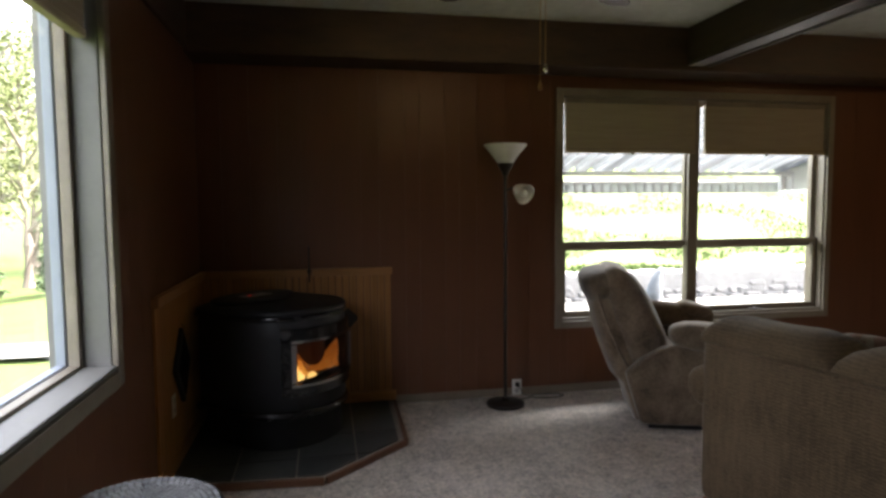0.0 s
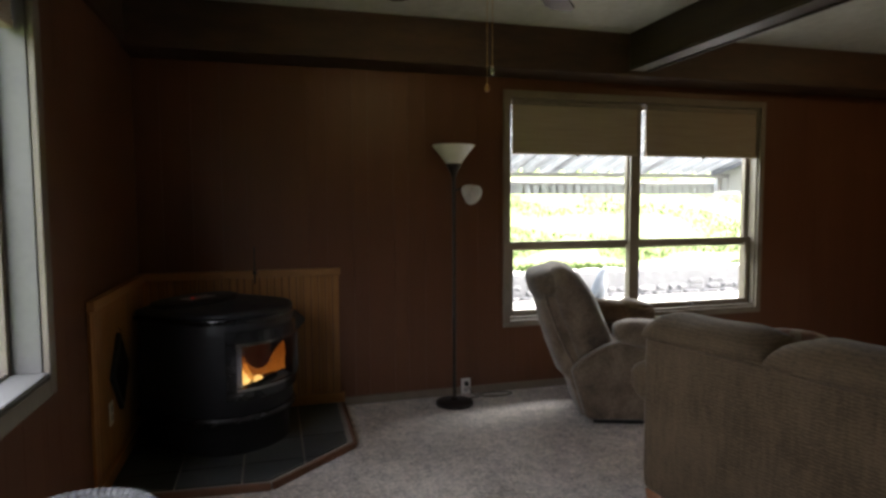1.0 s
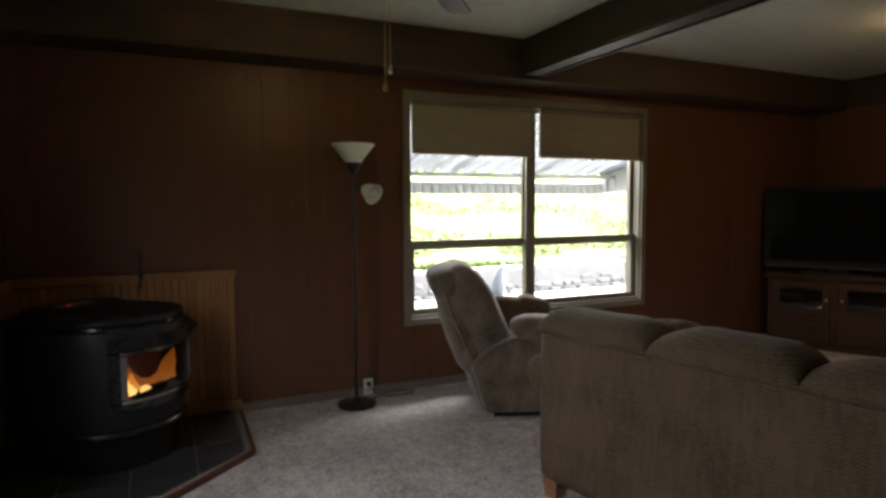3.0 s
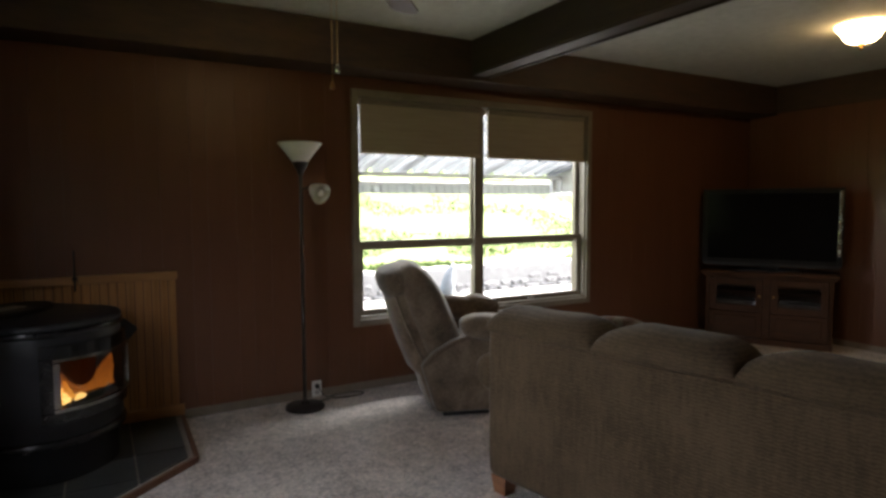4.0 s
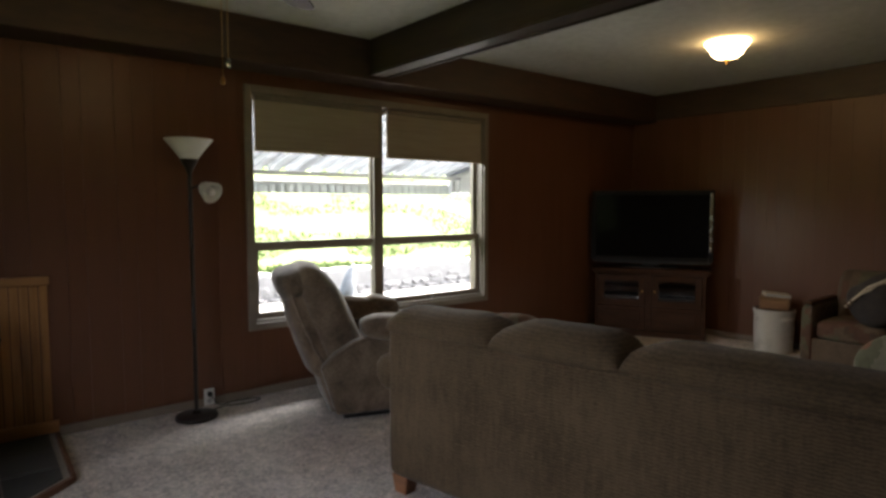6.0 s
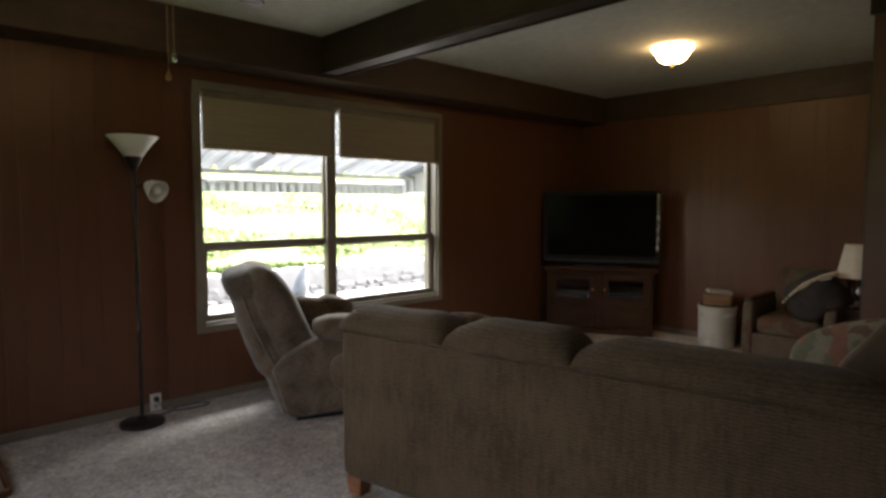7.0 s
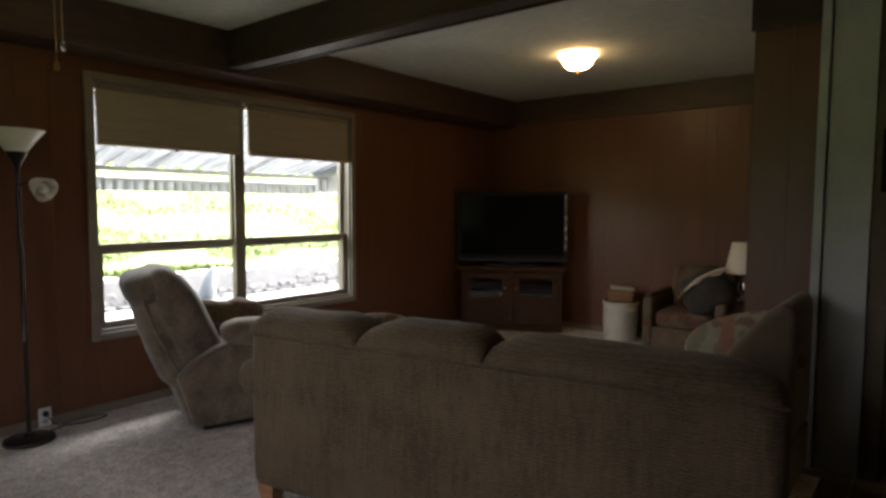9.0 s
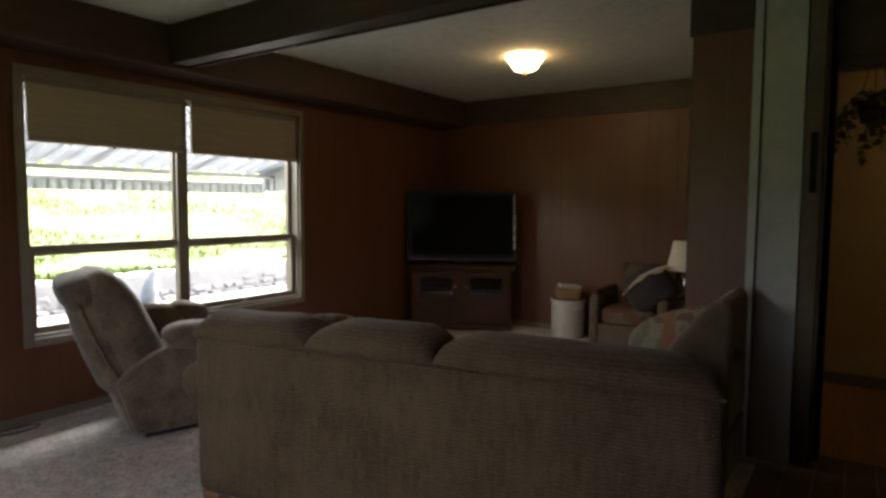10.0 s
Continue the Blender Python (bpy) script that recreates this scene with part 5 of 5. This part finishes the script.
for y in (-0.30, 0.30):
    b = floral(soft_block((-0.30, y - 0.05, 0.03), (0.32, y + 0.05, 0.56), 7, 0.004, y), 3.0 + y, 8.0)
    smooth_ob(part("side_panel", b, CHAIRCLOTH, chair), 80)
    part("armrest", box((-0.28, y - 0.035, 0.555), (0.31, y + 0.035, 0.585), 0.012), OAK, chair)
    for x in (-0.27, 0.24):
        part("leg", box((x, y - 0.025, 0), (x + 0.05, y + 0.025, 0.05), 0.004), OAK, chair)
part("front_apron", floral(box((0.28, -0.26, 0.05), (0.32, 0.26, 0.29), 0.01), 5.0, 8.0), CHAIRCLOTH, chair)
quilt = thing("folded_quilt", "dark folded throw with a cream striped border on the chair", "throw", pose(6.22, -2.66, 0.44, 0, 0, 180))
DARKCLOTH = surface("black_brown_cloth", (0.02, 0.017, 0.015), (0.045, 0.036, 0.03), (15, 15, 15), 0.95, fine=90, bump=0.3, depth=0.004)
b = cushion((0.22, 0.40, 0.36), power=3.5, n=22, lumps=0.03, seed=8)
b.transform(pose(0, 0, 0.19, 28, 0, 0))
smooth_ob(part("throw_body", b, DARKCLOTH, quilt), 80)
for k in range(5):
    t0 = tube([(0.10 + 0.004 * k, -0.20 + 0.012 * k, 0.13 + 0.014 * k), (0.115, -0.10 + 0.012 * k, 0.24 + 0.014 * k), (0.11, 0.03 + 0.012 * k, 0.325 + 0.012 * k), (0.09, 0.13 + 0.012 * k, 0.36 + 0.012 * k)], 0.010, 6)
    smooth_ob(part("border_stripe", t0, CREAM if k % 2 == 0 else FLORAL[3], quilt), 80)
end_table = thing("end_table", "small dark wooden end table beside the armchair", "end table", pose(6.50, -2.95, 0))
part("tabletop", box((-0.25, -0.24, 0.52), (0.25, 0.20, 0.55), 0.006), OAK, end_table)
for sx in (-0.22, 0.18):
    for sy in (-0.21, 0.13):
        part("leg", box((sx, sy, 0), (sx + 0.04, sy + 0.04, 0.52), 0.004), OAK, end_table)
part("apron", box((-0.18, -0.19, 0.44), (0.18, 0.15, 0.52), 0.004), OAK, end_table)
LINEN = surface("white_linen_shade", (0.66, 0.62, 0.52), (0.74, 0.70, 0.60), (40, 40, 40), 0.9, fine=160, bump=0.1, depth=0.002)
tl = thing("table_lamp", "table lamp with a white tapered shade and glass base", "table lamp", pose(6.42, -2.905, 0.55))
smooth_ob(part("base", lathe([(0, 0), (0.07, 0), (0.072, 0.012), (0.03, 0.025), (0.022, 0.05), (0.045, 0.09), (0.05, 0.13), (0.03, 0.18), (0.012, 0.22), (0.010, 0.30), (0, 0.30)], 28), CHROME, tl, "shiny turned base"), 40)
smooth_ob(part("shade", lathe([(0.155, 0.235), (0.157, 0.237), (0.105, 0.495), (0.103, 0.495), (0.152, 0.238)], 40), LINEN, tl, "white tapered fabric shade"), 40)
smooth_ob(part("harp", lathe([(0, 0.30), (0.008, 0.30), (0.008, 0.49), (0.10, 0.492), (0.10, 0.495), (0, 0.496)], 16), BRASS, tl), 40)

# hanging plant in the hall
LEAF = surface("dark_green_leaf", (0.035, 0.06, 0.018), (0.08, 0.12, 0.04), (20, 20, 20), 0.5, fine=60, bump=0.1, depth=0.002, vary=0.3)
plant = thing("hanging_plant", "trailing green plant in a hanging pot in the hall", "plant", pose(5.75, -4.20, 1.66))
smooth_ob(part("pot", lathe([(0, 0.24), (0.07, 0.24), (0.10, 0.36), (0.105, 0.38), (0.095, 0.38), (0, 0.36)], 24), OAK, plant), 40)
for k in range(3):
    a = 2.1 * k
    part("hanger_cord", tube([(0.10 * math.cos(a), 0.10 * math.sin(a), 0.37), (0, 0, 0.75), (0, 0, 0.92)], 0.003, 5), BRONZE, plant)
rng = random.Random(11)
for v in range(13):
    a = rng.uniform(0, 6.28)
    ln = rng.uniform(0.10, 0.45)
    pts = [(0.06 * math.cos(a), 0.06 * math.sin(a), 0.37), (0.14 * math.cos(a), 0.14 * math.sin(a), 0.42), (0.20 * math.cos(a + 0.2), 0.20 * math.sin(a + 0.2), 0.36 - ln * 0.4), (0.22 * math.cos(a + 0.3), 0.22 * math.sin(a + 0.3), 0.36 - ln)]
    vine = part("vine", tube(pts, 0.003, 5), LEAF, plant)
    for i in range(16):
        f = i / 15 * 2.999
        j = int(f)
        p = Vector(pts[j]).lerp(Vector(pts[j + 1]), f - j)
        lf = bmesh.new()
        s = rng.uniform(0.035, 0.060)
        o = [lf.verts.new(q) for q in ((0, 0, 0), (s * 0.5, s * 0.5, 0.006), (s * 1.4, 0, -0.006), (s * 0.5, -s * 0.5, 0.006))]
        lf.faces.new((o[0], o[1], o[2]))
        lf.faces.new((o[0], o[2], o[3]))
        lf.transform(Matrix.Translation(p) @ pose(0, 0, 0, rng.uniform(-60, 60), rng.uniform(-10, 70), rng.uniform(0, 360)))
        part("leaf", lf, LEAF, vine)

# unseen lamp added to brighten the hall; no fixture is known there
hall_fill_light = thing("ceiling_light", "unseen flush ceiling light added to brighten the hall", "ceiling light", pose(5.4, -5.25, 0))
smooth_ob(part("backplate", lathe([(0, CEIL), (0.125, CEIL), (0.13, 2.525), (0.11, 2.515), (0, 2.515)], 40), BRASS, hall_fill_light), 40)
smooth_ob(part("glass_bowl", lathe([(0.150, 2.53), (0.155, 2.526), (0.12, 2.47), (0.06, 2.42), (0.0, 2.41)], 32), glowing("hall_fill_glow", (1.0, 0.66, 0.30), 0.42), hall_fill_light), 60)

# ---- outside ----
GRASS = surface("lawn_grass", (0.036, 0.054, 0.015), (0.060, 0.084, 0.026), (1.2, 1.2, 1.2), 0.9, fine=50, bump=0.6, depth=0.04, space="World", spec=0.1)
CONCRETE = surface("pale_concrete", (0.066, 0.067, 0.065), (0.105, 0.106, 0.103), (4, 4, 4), 0.85, fine=70, bump=0.3, depth=0.01, space="World")
ROCK = surface("grey_fieldstone", (0.092, 0.093, 0.093), (0.140, 0.141, 0.141), (5, 5, 5), 0.85, fine=40, bump=0.6, depth=0.02, vary=0.2)
ROOFING = translucent("translucent_corrugated_roofing", (0.165, 0.182, 0.195), 0.10)
ALUM = surface("white_corrugated_metal", (0.38, 0.40, 0.41), (0.46, 0.48, 0.49), (3, 3, 3), 0.45, fine=30, bump=0.05, depth=0.004, space="World")
BARK = surface("grey_bark", (0.10, 0.085, 0.07), (0.19, 0.165, 0.14), (10, 10, 3), 0.9, fine=50, bump=0.6, depth=0.02)
FOLIAGE = surface("spring_foliage", (0.085, 0.105, 0.042), (0.15, 0.175, 0.080), (3, 3, 3), 0.7, fine=20, bump=0.0, spec=0.2, vary=0.15)
CONIFER = surface("conifer_foliage", (0.03, 0.05, 0.025), (0.06, 0.09, 0.045), (3, 3, 3), 0.8, fine=20, bump=0.0, spec=0.2)


def land(x, y):
    """Height of the ground: a low yard, a bank behind the house and a level lawn to the west."""
    bank = ease(x, -4.0, 3.0) * (0.55 * ease(y, 6.6, 6.9) + 8.5 * ease(y, 6.8, 30.0))
    far = 6.0 * ease(math.hypot(x, y), 60, 320)
    return -0.48 - 0.75 * ease(-x, 1.0, 10.0) * (1 - ease(x, -4, 3)) + bank + far + 0.06 * noise.noise(Vector((x * 0.4, y * 0.4, 0)))


def steps(lo, hi, fine_lo, fine_hi, d):
    out = list(np.arange(fine_lo, fine_hi, d))
    g, v = d, fine_hi
    while v < hi:
        out.append(v)
        g *= 1.25
        v += g
    out.append(hi)
    g, v = d, fine_lo
    while v > lo:
        g *= 1.25
        v -= g
        out.insert(0, max(lo, v))
    return out


gx, gy = steps(-420, 420, -14, 18, 0.5), steps(-420, 420, -8, 26, 0.45)
g = bmesh.new()
grid = [[g.verts.new((x, y, land(x, y) if not (-0.3 < x < 7.3 and -6.1 < y < 0.3) else -0.5)) for x in gx] for y in gy]
for r, t in zip(grid, grid[1:]):
    for i in range(len(gx) - 1):
        g.faces.new((r[i], r[i + 1], t[i + 1], t[i]))
structure("ground", g, GRASS, "bright spring lawn rising to a grassy bank", "ground", smooth=True)
structure("pavement", box((0.5, 0.20, -0.47), (12.5, 6.28, -0.415), 0.01), CONCRETE, "pale concrete patio under the awning", "patio")
bm = bmesh.new()
rows = []
for i in range(30):
    t = i / 29
    x = -2.2 - 6.0 * t
    y = 4.6 + 1.4 * t + 2.2 * t * t
    rows.append([bm.verts.new((x + o * 0.25, y + o, land(x, y) + 0.05)) for o in (-0.45, 0.45)])
for r, t in zip(rows, rows[1:]):
    bm.faces.new((r[0], r[1], t[1], t[0]))
structure("pavement", bm, CONCRETE, "pale garden path across the lawn", "path")

# retaining wall of stacked fieldstone
stone_wall = thing("retaining_wall", "low dry-stacked grey fieldstone retaining wall below the bank", "stone wall", kind="structure")
rng = random.Random(21)
shapes = []
for k in range(6):
    q = cushion((1, 1, 1), power=7, n=6, lumps=0.07, seed=k * 3.1)
    shapes.append(mesh_of(q, "stone", ROCK))
part("rubble_core", box((0.8, 6.36, -0.47), (12.5, 6.80, 0.06)), ROCK, stone_wall)
for row in range(5):
    x = 0.8 + 0.11 * row
    while x < 12.4:
        w = rng.uniform(0.20, 0.55)
        st = new("stone", shapes[rng.randrange(6)])
        st.parent = stone_wall
        st.location = (x + w / 2, 6.42 + rng.uniform(-0.02, 0.02) + 0.025 * row, -0.46 + row * 0.116 + 0.058)
        st.scale = (w * 1.0, 0.24, 0.118)
        st.rotation_euler = (0, rng.uniform(-0.03, 0.03), rng.uniform(-0.05, 0.05))
        x += w
for k in range(14):
    rk = tagged(new("garden_rock", shapes[k % 6]), "pale rounded garden rock beside the patio", "rock", group="garden rocks")
    s = rng.uniform(0.16, 0.34)
    rk.scale = (s * 1.3, s, s * 0.8)
    rk.location = (3.15 + rng.uniform(-0.6, 1.0), 4.5 + rng.uniform(-0.25, 0.35), -0.47 + s * 0.33)
    rk.rotation_euler = (0, 0, rng.uniform(0, 3))
orn = thing("garden_ornament", "small grey garden ornament standing on the patio", "garden ornament", pose(5.45, 3.92, -0.415))
OG = surface("grey_cast_stone", (0.055, 0.065, 0.075), (0.10, 0.115, 0.13), (9, 9, 9), 0.8, fine=50, bump=0.3, depth=0.01)
smooth_ob(part("ornament_base", lathe([(0, 0), (0.14, 0), (0.14, 0.06), (0.09, 0.10), (0.07, 0.40), (0, 0.42)], 20), OG, orn), 40)
b = loft([(0.0, 0.40, 0.10, 0.10, 0), (0.0, 0.50, 0.12, 0.12, 0), (0.02, 0.62, 0.10, 0.09, 0), (0.05, 0.74, 0.06, 0.06, 0), (0.09, 0.82, 0.05, 0.045, 0), (0.11, 0.86, 0.02, 0.02, 0)], 16, 2.2, 0.01, 2)
smooth_ob(part("ornament_top", b, OG, orn), 80)

# uneven tufts along the bank
rng = random.Random(33)
WEEDS = surface("bank_weeds", (0.038, 0.064, 0.015), (0.060, 0.090, 0.026), (3, 3, 3), 0.8, bump=0.0, spec=0.1)
verts, faces = [], []
for _ in range(26000):
    x, y = rng.uniform(1.5, 16.0), 6.9 + 11.0 * rng.random() ** 1.6
    if noise.noise(Vector((x * 0.5, y * 0.6, 3.0))) < 0.02:
        continue
    z = land(x, y)
    h, a = rng.uniform(0.03, 0.11), rng.uniform(0, 6.28)
    dx, dy = 0.022 * math.cos(a), 0.022 * math.sin(a)
    n = len(verts)
    verts += [(x - dx, y - dy, z - 0.02), (x + dx, y + dy, z - 0.02), (x + rng.uniform(-0.04, 0.04), y + rng.uniform(-0.04, 0.04), z + h)]
    faces.append((n, n + 1, n + 2))
me = bpy.data.meshes.new("bank_tufts")
me.from_pydata(verts, [], faces)
me.materials.append(WEEDS)
tagged(new("bank_tufts", me), "uneven green tufts and weeds on the grassy bank", "grass", kind="stuff")

# patio awning of corrugated metal
VALANCE = translucent("pale_valance_sheet", (0.44, 0.47, 0.48), 0.45)
awning = thing("patio_awning", "white corrugated metal patio awning along the house", "awning")


def corrugated(x0, x1, y0, z0, y1, z1, pitch=0.22, deep=0.055):
    """Trapezoid ribs that run from (y0, z0) to (y1, z1)."""
    b = bmesh.new()
    prof = []
    x = x0
    while x < x1:
        prof += [(x, 0), (x + pitch * 0.55, 0), (x + pitch * 0.65, deep), (x + pitch * 0.90, deep)]
        x += pitch
    a = [b.verts.new((px, y0, z0 + dz)) for px, dz in prof]
    c = [b.verts.new((px, y1, z1 + dz)) for px, dz in prof]
    for i in range(len(prof) - 1):
        b.faces.new((a[i], a[i + 1], c[i + 1], c[i]))
    bmesh.ops.solidify(b, geom=b.faces[:], thickness=0.006)
    return b


for k in range(5):
    part("roof_sheet", corrugated(0.4 + 1.2 * k, 0.4 + 1.2 * k + 1.19, 0.17, 2.40, 2.62, 1.74), ROOFING, awning)
part("edge_beam", box((-0.45, 2.46, 1.69), (8.7, 2.50, 1.735), 0.006), ALUM, awning)
part("gutter", box((0.3, 2.66, 1.606), (8.7, 2.72, 1.640), 0.006), ALUM, awning)
for k in range(25):
    xa = 0.3 + k * 0.336
    bm = box((xa, 2.700, 1.494), (xa + 0.335, 2.706, 1.605))
    for rib in (0.055, 0.165, 0.275):
        box((xa + rib - 0.022, 2.690, 1.490), (xa + rib + 0.022, 2.6995, 1.605), 0.004, bm=bm)
    part("valance_panel", bm, VALANCE, awning)
for x in (-0.4, 8.6):
    part("post", box((x, 2.46, -0.415), (x + 0.07, 2.53, 1.66), 0.006), ALUM, awning)
side_fence = thing("side_screen", "white corrugated side screen at the end of the awning", "screen")
for k in range(9):
    ya = 0.7 + k * 0.22
    part("screen_panel", box((6.42 + 0.02 * (k % 2), ya, 1.52), (6.46 + 0.02 * (k % 2), ya + 0.216, 2.02), 0.004), ALUM, side_fence)
part("screen_rail", box((6.40, 0.30, 1.74), (6.42, 2.70, 1.79), 0.004), ALUM, side_fence)
part("screen_post", box((6.40, 0.22, 1.50), (6.46, 0.28, 2.30), 0.004), ALUM, side_fence)
part("screen_post", box((6.36, 2.56, 1.52), (6.42, 2.62, 2.02), 0.004), ALUM, side_fence)


# trees to the west
def leaf_cloud(centres, count, size, rng, flat=0.0):
    """Many small leaf blades scattered round a set of centres (place, spread)."""
    verts, faces = [], []
    for _ in range(count):
        c, s = centres[rng.randrange(len(centres))]
        p = Vector(c) + Vector((rng.gauss(0, s), rng.gauss(0, s), rng.gauss(0, s * (1 - flat))))
        u = Vector((rng.uniform(-1, 1), rng.uniform(-1, 1), rng.uniform(-0.6, 0.6))).normalized()
        v = u.cross(Vector((rng.uniform(-1, 1), rng.uniform(-1, 1), rng.uniform(-1, 1)))).normalized()
        k = size * rng.uniform(0.6, 1.4)
        n = len(verts)
        verts += [p - u * k, p + v * k * 0.45, p + u * k, p - v * k * 0.45]
        faces.append((n, n + 1, n + 2, n + 3))
    me = bpy.data.meshes.new("crown")
    me.from_pydata([tuple(p) for p in verts], [], faces)
    return me


def broadleaf(x, y, h, seed, label):
    rng = random.Random(seed)
    t = thing("tree", label, "tree", pose(x, y, land(x, y) - 0.05), group="trees beyond the lawn")
    b = tube([(0, 0, 0), (0.05, 0.02, h * 0.2), (-0.04, 0.05, h * 0.45), (0.06, 0.0, h * 0.75)], [h * 0.028, h * 0.022, h * 0.016, h * 0.006], 8)
    cs = []
    for k in range(11):
        z = h * (0.25 + 0.055 * k)
        a = k * 2.4
        r = h * rng.uniform(0.16, 0.30) * (1 - 0.35 * k / 11)
        tip = (r * math.cos(a), r * math.sin(a), z + h * rng.uniform(0.10, 0.22))
        tube([(0, 0, z), (tip[0] * 0.5, tip[1] * 0.5, (z + tip[2]) / 2 + 0.1), tip], [h * 0.010, h * 0.006, h * 0.002], 5, bm=b)
        cs += [(tip, h * 0.055), ((tip[0] * 0.65, tip[1] * 0.65, tip[2] * 0.97), h * 0.05)]
    part("trunk", b, BARK, t)
    me = leaf_cloud(cs, 4200, h * 0.010, rng)
    me.materials.append(FOLIAGE)
    new("crown", me).parent = t
    return t


def conifer(x, y, h, seed, label):
    rng = random.Random(seed)
    t = thing("tree", label, "tree", pose(x, y, land(x, y) - 0.05), group="trees beyond the lawn")
    part("trunk", tube([(0, 0, 0), (0, 0, h * 0.5), (0, 0, h * 0.97)], [h * 0.025, h * 0.015, h * 0.003], 8), BARK, t)
    cs = []
    for k in range(60):
        f = rng.uniform(0.06, 1.0)
        r = (1 - f) * h * 0.22 * rng.uniform(0.4, 1.05)
        a = rng.uniform(0, 6.28)
        cs.append(((r * math.cos(a), r * math.sin(a), h * f * 0.97), h * 0.03))
    me = leaf_cloud(cs, 4200, h * 0.018, rng, 0.4)
    me.materials.append(CONIFER)
    new("crown", me).parent = t
    return t


conifer(-9.2, 12.6, 3.4, 3, "small dark conifer at the edge of the lawn")
conifer(-6.6, 14.6, 3.0, 8, "small dark conifer at the edge of the lawn")
conifer(-13.5, 15.5, 4.5, 9, "dark conifer at the edge of the lawn")
broadleaf(-10.5, 19.0, 9.5, 1, "pale spring tree with thin new leaves")
broadleaf(-17.0, 22.0, 11.0, 2, "pale spring tree with thin new leaves")
broadleaf(-5.8, 24.0, 10.0, 4, "pale spring tree with thin new leaves")
broadleaf(-22.0, 14.0, 10.0, 6, "pale spring tree with thin new leaves")

broadleaf(-8.4, 17.2, 7.0, 12, "pale spring tree with thin new leaves")
broadleaf(-10.6, 23.0, 9.0, 14, "pale spring tree with thin new leaves")
broadleaf(-13.6, 25.5, 10.5, 15, "pale spring tree with thin new leaves")
broadleaf(-12.6, 31.0, 11.5, 17, "tall pale spring tree with thin new leaves")
broadleaf(-17.5, 33.0, 12.0, 18, "tall pale spring tree with thin new leaves")
conifer(-7.9, 13.6, 2.6, 21, "small dark conifer at the edge of the lawn")

# ---- wall boards, last ----
clad(wall_north, 0, 0.009, EAST - 0.009, NORTH, -0.008, (N_WIN[0], N_WIN[1], N_WIN[2], N_WIN[3]), seed=3)
clad(wall_west, 1, SOUTH, -0.009, 0.0, 0.008, (W_WIN[0], W_WIN[1], W_WIN[2], W_WIN[3]), seed=5)
clad(wall_east, 1, -3.36, -0.009, EAST, -0.008, seed=7)
clad(wall_partition, 1, -3.662, -3.36, PART, -0.008, seed=9)
